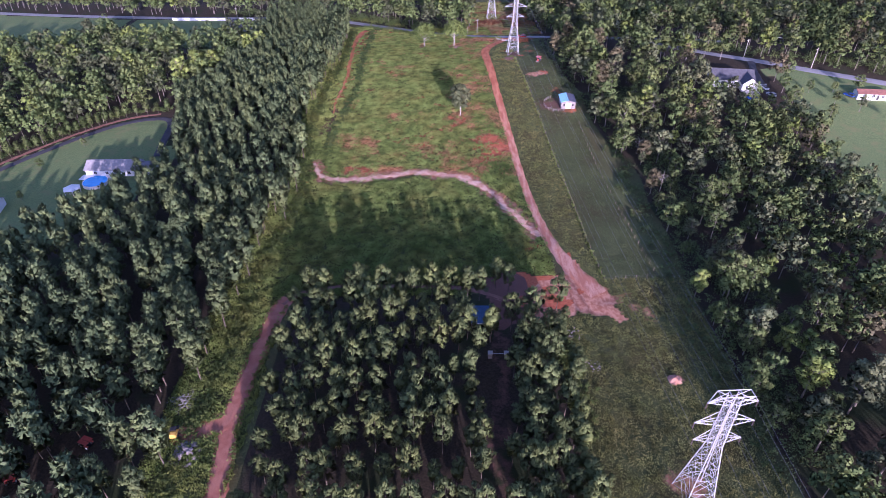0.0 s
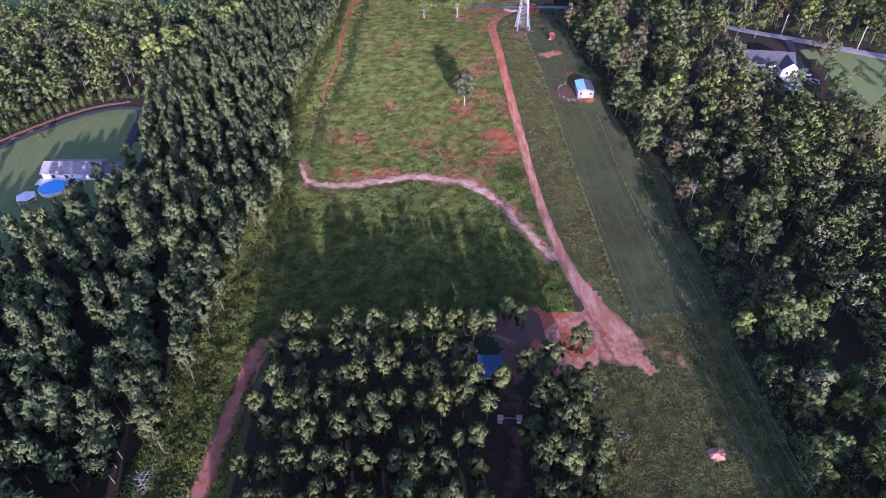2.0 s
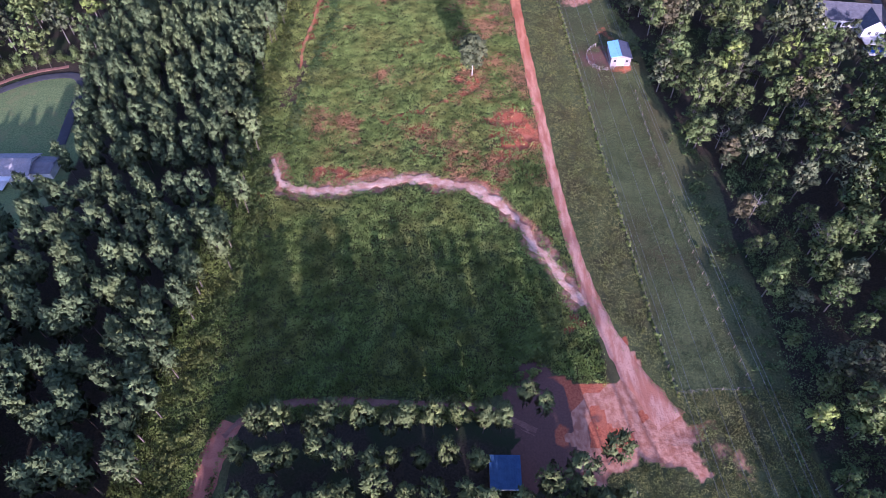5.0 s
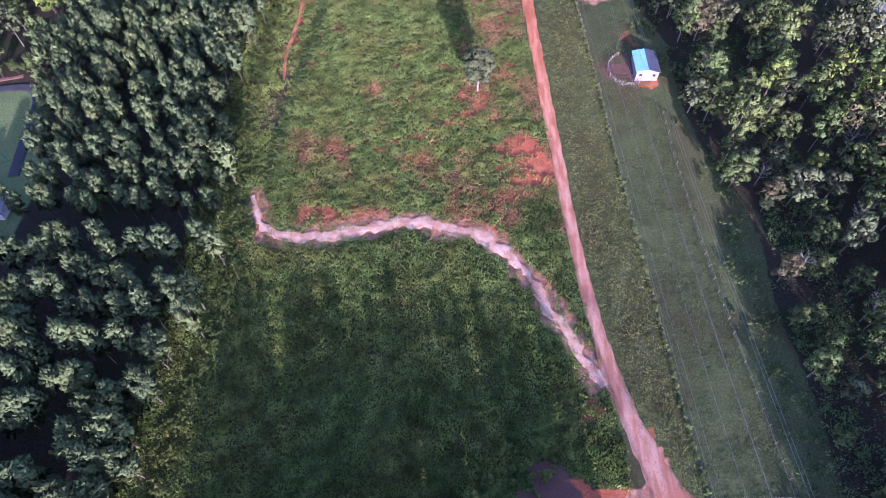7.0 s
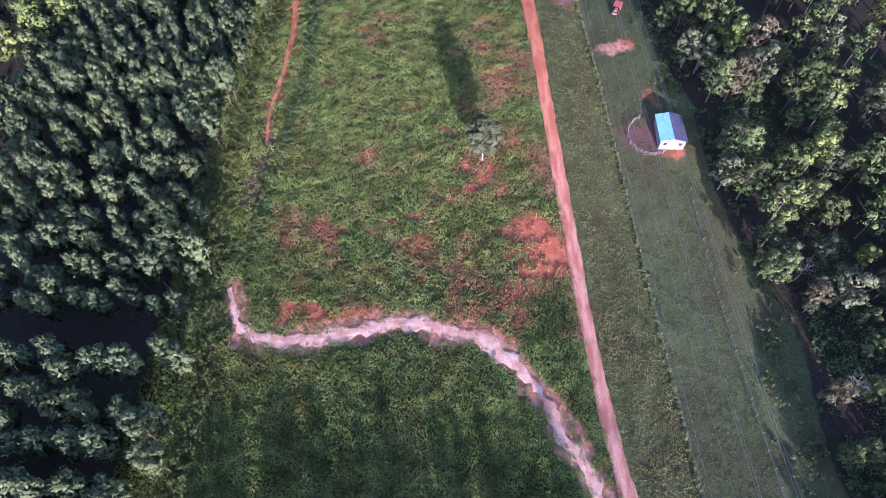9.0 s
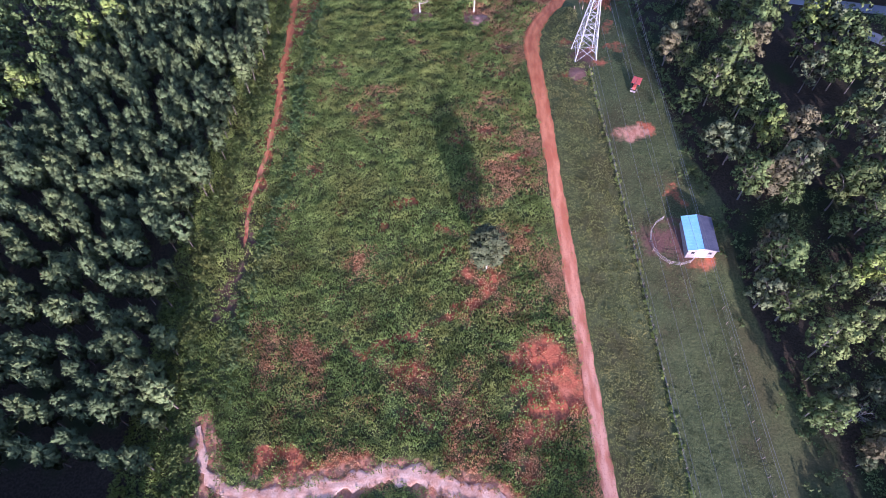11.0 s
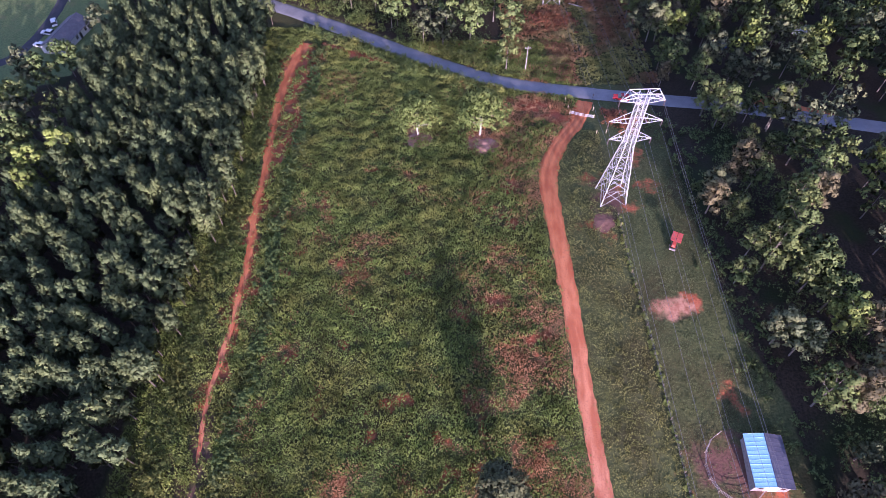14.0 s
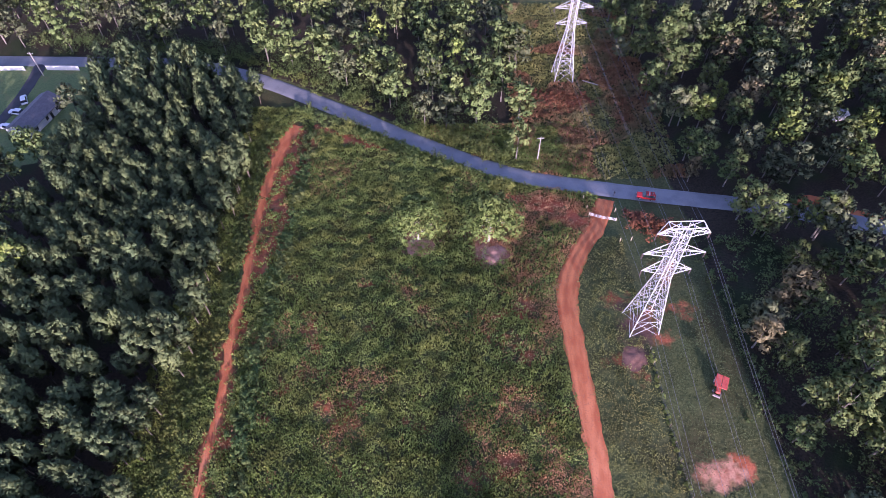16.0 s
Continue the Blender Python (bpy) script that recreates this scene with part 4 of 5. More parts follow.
bushes("north_verge_shrubs", [(-120, 436), (-88, 433), (-68, 426), (-50, 415), (-28, 402), (-12, 391), (4, 381), (14, 376)], 1.8, 260, 1.5, BUSHY, "bright roadside undergrowth at the wood edge", 12)
bushes("wood_edge_shrubs", [(70, 75), (69, 165), (69, 235), (60, 270), (56, 330), (56, 350)], 2.2, 300, 1.2, LEAVES, "shaded undergrowth at the wood's edge", 7)
bushes("northern_understory", [(-150, 440), (-88, 437), (-64, 430), (-46, 419), (-24, 407), (-8, 396), (8, 385)], 3.0, 300, 2.4, LEAVES, "dense undergrowth inside the northern wood edge", 16)
# unseen shrubs, added to keep low sun off the wood's floor
bushes("wood_understory", [(80, 75), (81, 165), (84, 235), (74, 270), (68, 330), (68, 350)], 4.5, 620, 2.3, LEAVES, "added undergrowth inside the eastern wood that blocks the low sun", 15)
bushes("yard_shrubs", [(22, 120), (30, 118), (33, 106), (33, 85)], 1.8, 90, 1.0, BUSHY, "green shrubs beside the bare yard", 8)
bushes("dark_weeds", [(6, 141), (14, 146), (22, 153), (27, 160)], 2.6, 180, 0.8, WEEDS, "rank dark green weeds beside the bare yard", 9)
bushes("rust_bush", [(40, 350), (46, 348.5), (46, 345)], 1.6, 60, 1.1, LEAVES_RUST, "heap of rust-brown withered branches by the road", 10)
bushes("tower_brush", [(22, 405), (30, 403), (38, 402)], 2.5, 120, 0.9, LEAVES_RUST, "rust-brown withered brush round the tower foot", 11)

# ---- power line ----
def lattice_tower():
    top = tagged(new("transmission_tower"), "white galvanised steel lattice tower carrying power lines", "pylon")
    H0, WAIST, HEAD = 3.05, 17.5, 30.2
    half = lambda z: 3.05 + (1.0 - 3.05) * z / WAIST if z < WAIST else 1.0 - 0.15 * (z - WAIST) / (HEAD - WAIST)
    levels = [0.0, 4.6, 8.4, 11.6, 14.6, 17.5, 19.0, 20.7, 22.4, 24.0, 25.8, 27.6, 29.4, HEAD]
    corner = lambda i, z: Vector(((1, 1, -1, -1)[i] * half(z), (1, -1, -1, 1)[i] * half(z), z))
    for i in range(4):
        bm = bmesh.new()
        for a, b in ((-0.5, WAIST), (WAIST, HEAD)):
            bar(bm, corner(i, max(a, 0)) + Vector((0, 0, min(a, 0))), corner(i, b), 0.105)
        part("leg", bm, STEEL, top)
    for i in range(4):
        bm = bmesh.new()
        j = (i + 1) % 4
        for a, b in zip(levels, levels[1:]):
            bar(bm, corner(i, a), corner(j, b), 0.042)
            bar(bm, corner(j, a), corner(i, b), 0.042)
            bar(bm, corner(i, b), corner(j, b), 0.042)
            if b <= 9:
                m = (corner(i, b) + corner(j, b)) / 2
                for c in (i, j):
                    bar(bm, (corner(c, a) + corner(c, b)) / 2, m, 0.05)
        part("bracing", bm, STEEL, top)
    for z, reach, up in ((19.0, 4.6, 1.6), (24.0, 5.6, 1.7), (29.4, 4.6, 1.5)):
        for s in (-1, 1):
            bm = bmesh.new()
            tip, h = Vector((s * reach, 0, z)), half(z)
            for sy in (-1, 1):
                bar(bm, (s * h, sy * h, z), tip, 0.085)
                bar(bm, (s * h, sy * h, z + up), tip, 0.07)
                for k in (0.33, 0.66):
                    a, b = Vector((s * h, sy * h, z)).lerp(tip, k), Vector((s * h, sy * h, z + up)).lerp(tip, k)
                    bar(bm, a, b, 0.05)
            for k in (0.25, 0.5, 0.75):
                a, b = Vector((s * h, -h, z)).lerp(tip, k), Vector((s * h, h, z)).lerp(tip, k)
                bar(bm, a, b, 0.05)
            arm = part("cross_arm", bm, STEEL, top)
            bm = bmesh.new()
            for i in range(9):
                limb(bm, (s * reach, 0, z - 0.1 - i * 0.16), (s * reach, 0, z - 0.2 - i * 0.16), 0.13, 0.08, 6)
            part("insulator", bm, GLASSY, arm)
    bm = bmesh.new()
    for sy in (-0.8, 0.8):
        bar(bm, (-3.0, sy, 31.6), (3.0, sy, 31.6), 0.1)
        for s in (-1, 1):
            bar(bm, (s * 3.0, sy, 31.6), (s * 4.6, 0, 29.4), 0.08)
            bar(bm, (s * 0.85, sy, HEAD), (s * 3.0, sy, 31.6), 0.08)
            bar(bm, (s * 0.85, sy, HEAD), (s * 0.85, sy, 31.6), 0.07)
    for s in (-3, -1, 1, 3):
        bar(bm, (s, -0.8, 31.6), (s, 0.8, 31.6), 0.07)
    part("top_frame", bm, STEEL, top)
    return top


TOWERS = [(51.4, 70.0), (36.5, 319.2), (31.6, 416.0)]
first = lattice_tower()
first.matrix_basis = pose(*TOWERS[0], float(land(*TOWERS[0])), 0, 0, 3.4)
first["group"] = "transmission towers"
for tx, ty in TOWERS[1:]:
    copy_thing(first, pose(tx, ty, float(land(tx, ty)), 0, 0, 3.2))


def power_wires():
    stops = [(67, -180), *TOWERS, (24, 560)]
    for off, z in ((-4.6, 17.4), (4.6, 17.4), (-5.6, 22.4), (5.6, 22.4), (-4.6, 27.8), (4.6, 27.8), (-3.0, 31.6), (3.0, 31.6)):
        bm = bmesh.new()
        for (ax, ay), (bx, by) in zip(stops, stops[1:]):
            a, b = Vector((ax + off, ay, land(ax, ay) + z)), Vector((bx + off, by, land(bx, by) + z))
            n, sag = 28, (b - a).length ** 2 / 250 ** 2 * 5.0
            pts = [a.lerp(b, i / n) - Vector((0, 0, sag * 4 * (i / n) * (1 - i / n))) for i in range(n + 1)]
            for p, q in zip(pts, pts[1:]):
                limb(bm, p, q, 0.024, 0.024, 4)
        tagged(new("power_wire", finished("power_wire", bm, WIRE)), "long sagging aluminium power line wire", "cable", "power line wires")


power_wires()


# ---- paints and building materials ----
WHITE = surface("white_siding", (0.72, 0.72, 0.72), (0.8, 0.8, 0.79), 0.8, 0.6, fine=6, bump=0.1)
SHINGLE = surface("grey_shingles", (0.15, 0.14, 0.145), (0.22, 0.205, 0.21), 1.0, 0.9, fine=8)
PALE_SHINGLE = surface("pale_shingles", (0.27, 0.25, 0.245), (0.36, 0.335, 0.33), 1.0, 0.9, fine=8)
BROWN_ROOF = surface("red_brown_roof", (0.2, 0.085, 0.06), (0.29, 0.13, 0.095), 1.0, 0.8, fine=8)
BLUE_METAL = surface("blue_metal_roof", (0.34, 0.68, 0.95), (0.42, 0.76, 0.98), 0.6, 0.4, 0.0, fine=5, bump=0.05)
SLATE_METAL = surface("slate_metal_roof", (0.1, 0.1, 0.14), (0.15, 0.15, 0.19), 0.6, 0.4, 0.2, fine=5, bump=0.05)
DARK_BLUE = surface("dark_blue_tin", (0.03, 0.08, 0.17), (0.06, 0.13, 0.24), 0.7, 0.5, 0.1, fine=5)
WOOD = surface("weathered_boards", (0.2, 0.15, 0.11), (0.33, 0.26, 0.2), 1.5, 0.85, fine=10, stretch=(1, 1, 0.2))
POST_WOOD = surface("yellow_post_wood", (0.42, 0.34, 0.2), (0.55, 0.46, 0.3), 3.0, 0.8)
GLASS = surface("window_glass", (0.02, 0.025, 0.03), (0.035, 0.04, 0.05), 1.0, 0.08, bump=0.0)
RED_PAINT = surface("faded_red_paint", (0.52, 0.07, 0.05), (0.62, 0.13, 0.09), 2.0, 0.4)
CAR_RED = surface("car_red", (0.4, 0.02, 0.02), (0.47, 0.035, 0.03), 2.0, 0.25, bump=0.0)
CAR_WHITE = surface("car_white", (0.74, 0.74, 0.74), (0.8, 0.8, 0.8), 2.0, 0.25, bump=0.0)
CAR_BLUE = surface("car_blue", (0.03, 0.08, 0.3), (0.05, 0.12, 0.38), 2.0, 0.25, bump=0.0)
CAR_SILVER = surface("car_silver", (0.4, 0.41, 0.43), (0.5, 0.51, 0.53), 2.0, 0.3, 0.4, bump=0.0)
YELLOW_PAINT = surface("machine_yellow", (0.62, 0.36, 0.05), (0.7, 0.45, 0.1), 2.0, 0.5)
RUBBER = surface("rubber", (0.02, 0.02, 0.02), (0.04, 0.04, 0.04), 4.0, 0.9)
BLACK = surface("black_steel", (0.02, 0.02, 0.022), (0.035, 0.035, 0.038), 3.0, 0.6)
POOL_WATER = surface("pool_water", (0.03, 0.3, 0.72), (0.05, 0.4, 0.82), 0.6, 0.12, bump=0.1)
TARP = surface("blue_tarp", (0.02, 0.1, 0.52), (0.04, 0.17, 0.65), 1.5, 0.5)
CONCRETE = surface("pale_concrete", (0.4, 0.38, 0.36), (0.52, 0.5, 0.47), 0.8, 0.9)
RUBBLE = surface("pale_rubble", (0.2, 0.17, 0.165), (0.34, 0.3, 0.29), 2.0, 0.95)


def thing(name, label, category, x, y, turn=0, group="", up=0.0, kind=""):
    ob = tagged(new(name), label, category, group, kind)
    ob.matrix_basis = pose(x, y, float(land(x, y)) + up, 0, 0, turn)
    return ob


def boxes(*rows):
    bm = bmesh.new()
    for r in rows:
        box(bm, *r)
    return bm


def slope(bm, corners, thick):
    """A roof slab from four corners, given its thickness downwards."""
    top = [bm.verts.new(c) for c in corners]
    low = [bm.verts.new((c[0], c[1], c[2] - thick)) for c in corners]
    bm.faces.new(top)
    bm.faces.new(low[::-1])
    for i in range(4):
        bm.faces.new((top[i], low[i], low[(i + 1) % 4], top[(i + 1) % 4]))


def walls(w, d, h, rise):
    """Walls of a gabled house as one shell, ridge along x."""
    bm = bmesh.new()
    v = {}
    for x in (-w / 2, w / 2):
        for key, y, z in (("a", -d / 2, -0.6), ("b", d / 2, -0.6), ("c", d / 2, h), ("r", 0, h + rise), ("e", -d / 2, h)):
            v[x, key] = bm.verts.new((x, y, z))
    l, r = -w / 2, w / 2
    bm.faces.new([v[l, k] for k in "ercba"][::-1])
    bm.faces.new([v[r, k] for k in "abcre"])
    for k, m in (("a", "e"), ("e", "r"), ("r", "c"), ("c", "b"), ("b", "a")):
        bm.faces.new((v[l, k], v[r, k], v[r, m], v[l, m]))
    bmesh.ops.recalc_face_normals(bm, faces=bm.faces[:])
    return bm


def roof(parent, w, d, h, rise, mats, over=0.5, seams=0, label=""):
    """Two roof slopes with overhang, and a ridge cap."""
    k = rise / (d / 2)
    for s, m in ((-1, mats[0]), (1, mats[1])):
        bm = bmesh.new()
        y0, y1 = s * (d / 2 + over), 0
        c = [(-w / 2 - over, y0, h - over * k + 0.12), (w / 2 + over, y0, h - over * k + 0.12), (w / 2 + over, y1, h + rise + 0.12), (-w / 2 - over, y1, h + rise + 0.12)]
        slope(bm, c if s < 0 else c[::-1], 0.11)
        p = part("roof_slope", bm, m, parent, label)
        if seams:
            bm = bmesh.new()
            for i in range(seams + 1):
                x = -w / 2 - over + (w + 2 * over) * i / seams
                bar(bm, (x, y0, h - over * k + 0.14), (x, y1, h + rise + 0.14), 0.016)
            part("seam", bm, m, p)
        else:
            bm = bmesh.new()
            n = int((d / 2 + over) / 0.6)
            for i in range(1, n):
                f = i / n
                y, z = y0 * (1 - f), (h - over * k) * (1 - f) + (h + rise) * f + 0.13
                box(bm, -w / 2 - over, y - 0.03, z - 0.02, w / 2 + over, y + 0.03, z + 0.012)
            part("shingle_course", bm, m, p)
    bm = bmesh.new()
    bar(bm, (-w / 2 - over, 0, h + rise + 0.1), (w / 2 + over, 0, h + rise + 0.1), 0.12)
    part("ridge_cap", bm, mats[0], parent)


def window(parent, x, z, y, w=1.1, h=1.2, facing="y"):
    f = boxes((x - w / 2 - 0.1, y - 0.05, z - 0.1, x - w / 2, y + 0.05, z + h + 0.1), (x + w / 2, y - 0.05, z - 0.1, x + w / 2 + 0.1, y + 0.05, z + h + 0.1),
              (x - w / 2, y - 0.05, z - 0.1, x + w / 2, y + 0.05, z), (x - w / 2, y - 0.05, z + h, x + w / 2, y + 0.05, z + h + 0.1), (x - 0.03, y - 0.04, z, x + 0.03, y + 0.04, z + h))
    win = part("window", f, WHITE, parent)
    part("pane", boxes((x - w / 2, y - 0.025, z, x + w / 2, y + 0.025, z + h)), GLASS, win)


def house(name, label, x, y, turn, w, d, h, rise, roof_mats, wall_mat=None, windows=(), door=None, seams=0):
    ob = thing(name, label, "house", x, y, turn)
    part("wall", walls(w, d, h, rise), wall_mat or WHITE, ob)
    roof(ob, w, d, h, rise, roof_mats, 0.45, seams)
    for wx in windows:
        window(ob, wx, 0.95, -d / 2)
    if door is not None:
        part("door", boxes((door - 0.5, -d / 2 - 0.05, -0.1, door + 0.5, -d / 2 + 0.05, 2.05)), BLACK, ob)
    return ob


def wheel(parent, x, y, r, w, rim):
    bm = bmesh.new()
    limb(bm, (x - w / 2, y, r), (x + w / 2, y, r), r, r, 14)
    t = part("wheel", bm, RUBBER, parent)
    bm = bmesh.new()
    limb(bm, (x - w / 2 - 0.02, y, r), (x + w / 2 + 0.02, y, r), r * 0.55, r * 0.55, 10)
    part("rim", bm, rim, t)


def car(name, label, x, y, turn, paint, length=4.7, width=1.85, tall=1.65, bed=False, rails=False, group=""):
    """A parked car; its nose points along its own +y."""
    ob = thing(name, label, "pickup" if bed else "car", x, y, turn, group, 0.1)
    l, w = length / 2, width / 2
    part("body", boxes((-w, -l, 0.32, w, l, 0.98)), paint, ob, bevel=0.14)
    bm = bmesh.new()
    y0, y1 = (-0.1, l * 0.5) if bed else (-l * 0.9, l * 0.42)
    a = [bm.verts.new(p) for p in ((-w * 0.95, y0, 0.95), (w * 0.95, y0, 0.95), (w * 0.95, y1, 0.95), (-w * 0.95, y1, 0.95))]
    b = [bm.verts.new(p) for p in ((-w * 0.76, y0 + 0.3, tall), (w * 0.76, y0 + 0.3, tall), (w * 0.76, y1 - 0.75, tall), (-w * 0.76, y1 - 0.75, tall))]
    for i in range(4):
        bm.faces.new((a[i], a[(i + 1) % 4], b[(i + 1) % 4], b[i]))
    bm.faces.new(b)
    bm.faces.new(a[::-1])
    part("window_band", bm, GLASS, ob)
    part("roof_panel", boxes((-w * 0.78, y0 + 0.28, tall - 0.02, w * 0.78, y1 - 0.72, tall + 0.06)), paint, ob, bevel=0.04)
    for px_ in (-w * 0.88, w * 0.88):
        for q in (0.62, -0.62):
            wheel(ob, px_, l * q, 0.35, 0.24, CAR_SILVER)
        part("headlight", boxes((px_ * 0.75 - 0.16, l - 0.05, 0.62, px_ * 0.75 + 0.16, l + 0.03, 0.8)), CAR_SILVER, ob)
    if rails:
        for i in range(3):
            part("roof_rack", boxes((-w * 0.75, y0 + 0.7 + i * 0.7, tall + 0.08, w * 0.75, y0 + 0.85 + i * 0.7, tall + 0.14)), CAR_WHITE if i == 1 else BLACK, ob)
    if bed:
        part("load_bed", boxes((-w * 0.8, -l * 0.93, 0.99, w * 0.8, -0.2, 1.0)), BLACK, ob)
    return ob


# ---- barn, corral and tractor on the mown strip ----
def barn():
    ob = thing("barn", "small metal barn with a bright blue and a slate roof slope", "barn", 55.3, 256.7, 88)
    w, d, h, rise = 8.8, 6.2, 2.7, 0.8
    part("wall", walls(w, d, h, rise), RUBBLE, ob)
    roof(ob, w, d, h, rise, (SLATE_METAL, BLUE_METAL), 0.35, 12)
    part("door", boxes((-w / 2 - 0.06, -1.2, -0.1, -w / 2 + 0.04, 1.2, 2.4)), WHITE, ob)
    for y in (-1.9, 1.9):
        part("window", boxes((-w / 2 - 0.05, y - 0.35, 1.1, -w / 2 + 0.04, y + 0.35, 1.8)), GLASS, ob)


barn()


def rail_fence(name, label, line, step, high, rails, material, category="fence", r=0.06):
    pts = np.array(line, float)
    s = np.concatenate([[0], np.cumsum(np.hypot(*np.diff(pts, axis=0).T))])
    n = max(2, int(s[-1] / step) + 1)
    at = np.linspace(0, s[-1], n)
    px_, py_ = np.interp(at, s, pts[:, 0]), np.interp(at, s, pts[:, 1])
    ob = tagged(new(name), label, category)
    feet = [Vector((a, b, float(land(a, b)))) for a, b in zip(px_, py_)]
    ob.matrix_basis = Matrix.Translation(feet[0])
    feet = [f - feet[0] for f in feet]
    for f in feet:
        bm = bmesh.new()
        limb(bm, f - Vector((0, 0, 0.4)), f + Vector((0, 0, high)), r, r * 0.9, 6)
        part("post", bm, material, ob)
    for z, rr, m in rails:
        bm = bmesh.new()
        for a, b in zip(feet, feet[1:]):
            limb(bm, a + Vector((0, 0, z)), b + Vector((0, 0, z)), rr, rr, 4)
        part("rail", bm, m, ob)
    return ob


arc = [(50.5 + 5.6 * math.cos(a), 256.5 + 6.2 * math.sin(a)) for a in np.linspace(1.9, 5.6, 16)]
rail_fence("corral_fence", "curved pale pipe-rail corral fence on red soil", arc, 2.2, 1.4, ((0.5, 0.04, RUBBLE), (0.95, 0.04, RUBBLE), (1.35, 0.04, RUBBLE)), WOOD, r=0.08)
rail_fence("wire_fence", "long wire fence on wooden posts beside the mown strip", FENCE, 3.2, 1.3, ((0.4, 0.012, WIRE), (0.8, 0.012, WIRE), (1.2, 0.012, WIRE)), WOOD)
rail_fence("wire_fence", "wire fence on wooden posts across the mown strip", [(48.3, 140), (56, 140.8), (64.5, 141)], 3.0, 1.3, ((0.5, 0.012, WIRE), (1.15, 0.012, WIRE)), WOOD)
rail_fence("wire_fence", "wire fence on wooden posts near the wood", [(64.5, 141), (62.5, 165), (60.5, 190), (59, 215), (58, 240)], 3.4, 1.3, ((0.5, 0.012, WIRE), (1.15, 0.012, WIRE)), WOOD)


def tractor(x, y, turn, s=1.0, label="red tractor with a canopy and pale wheel rims", up=2.55):
    ob = thing("tractor", label, "tractor", x, y, turn)
    ob.scale = (s, s, s)
    part("bonnet", boxes((-0.45, 0.4, 0.7, 0.45, 2.1, 1.45)), RED_PAINT, ob, bevel=0.1)
    part("chassis", boxes((-0.4, -1.2, 0.5, 0.4, 1.9, 0.8)), BLACK, ob)
    part("seat", boxes((-0.35, -0.7, 0.9, 0.35, -0.1, 1.5)), BLACK, ob, bevel=0.08)
    for sx in (-1, 1):
        part("canopy_panel", boxes((min(sx * 0.06, sx * 1.3), -1.6, up, max(sx * 0.06, sx * 1.3), 1.6, up + 0.12)), RED_PAINT, ob, bevel=0.04)
        part("mudguard", boxes((sx * 0.95 - 0.3, -1.5, 1.35, sx * 0.95 + 0.3, 0.0, 1.5)), RED_PAINT, ob, bevel=0.06)
        for sy in (-1.2, 0.3):
            bm = bmesh.new()
            bar(bm, (sx * 0.75, sy, 0.9), (sx * 0.75, sy, up), 0.05)
            part("canopy_post", bm, BLACK, ob)
        wheel(ob, sx * 0.95, -0.75, 0.72, 0.42, CAR_WHITE)
        wheel(ob, sx * 0.8, 1.5, 0.45, 0.28, CAR_WHITE)
    part("loader_bucket", boxes((-0.8, 2.3, 0.15, 0.8, 2.7, 0.6)), RUBBLE, ob, bevel=0.06)
    return ob


tractor(48.3, 304.6, 155, 0.88)
tractor(-80, 83.2, 70, 0.8, "small faded red tractor under the pines")
tractor(-92, 74.4, 20, 0.8, "small red tractor standing on bare soil")


# ---- yellow loader, shed, gate and heaps in the pines ----
def loader():
    ob = thing("skid_loader", "yellow compact loader with a dark cage on red dirt", "loader", -61.3, 86, 8)
    part("body", boxes((-0.8, -1.3, 0.45, 0.8, 0.6, 1.35)), YELLOW_PAINT, ob, bevel=0.1)
    part("engine_cover", boxes((-0.7, -1.35, 1.3, 0.7, -0.3, 1.75)), YELLOW_PAINT, ob, bevel=0.12)
    cage = part("cage_roof", boxes((-0.65, -0.3, 2.0, 0.65, 0.75, 2.1)), BLACK, ob)
    for sx in (-1, 1):
        for sy in (-0.28, 0.7):
            part("cage_post", boxes((sx * 0.6 - 0.05, sy - 0.05, 1.3, sx * 0.6 + 0.05, sy + 0.05, 2.02)), BLACK, cage)
        bm = bmesh.new()
        bar(bm, (sx * 0.95, -1.1, 1.6), (sx * 0.95, 1.3, 0.9), 0.09)
        bar(bm, (sx * 0.95, 1.3, 0.9), (sx * 0.8, 1.7, 0.4), 0.09)
        part("lift_arm", bm, YELLOW_PAINT, ob)
        for sy in (-0.85, 0.35):
            wheel(ob, sx * 0.92, sy, 0.42, 0.3, YELLOW_PAINT)
    part("bucket", boxes((-0.95, 1.6, 0.1, 0.95, 2.2, 0.65)), BLACK, ob, bevel=0.05)


loader()


def shed():
    ob = thing("shed", "open-fronted shed with a dark blue tin roof among pines", "shed", 10.8, 122.6, 0)
    bm = bmesh.new()
    slope(bm, [(-3, -3.2, 2.5), (3, -3.2, 2.5), (3, 3.2, 3.2), (-3, 3.2, 3.2)], 0.1)
    r = part("roof", bm, DARK_BLUE, ob)
    for i in range(13):
        bm = bmesh.new()
        bar(bm, (-3 + i * 0.5, -3.2, 2.52), (-3 + i * 0.5, 3.2, 3.22), 0.03)
        part("roof_rib", bm, DARK_BLUE, r)
    part("fascia", boxes((-3.02, -3.3, 2.2, 3.02, -3.2, 2.55)), WHITE, ob)
    part("back_wall", boxes((-2.9, 2.9, -0.3, 2.9, 3.0, 3.05)), WOOD, ob)
    for sx in (-2.9, 2.8):
        part("side_wall", boxes((sx, -2.2, -0.3, sx + 0.1, 2.9, 2.6)), WOOD, ob)
    for sx in (-2.85, -0.95, 0.95, 2.75):
        part("post", boxes((sx, -3.05, -0.3, sx + 0.14, -2.9, 2.45)), WOOD, ob)


shed()


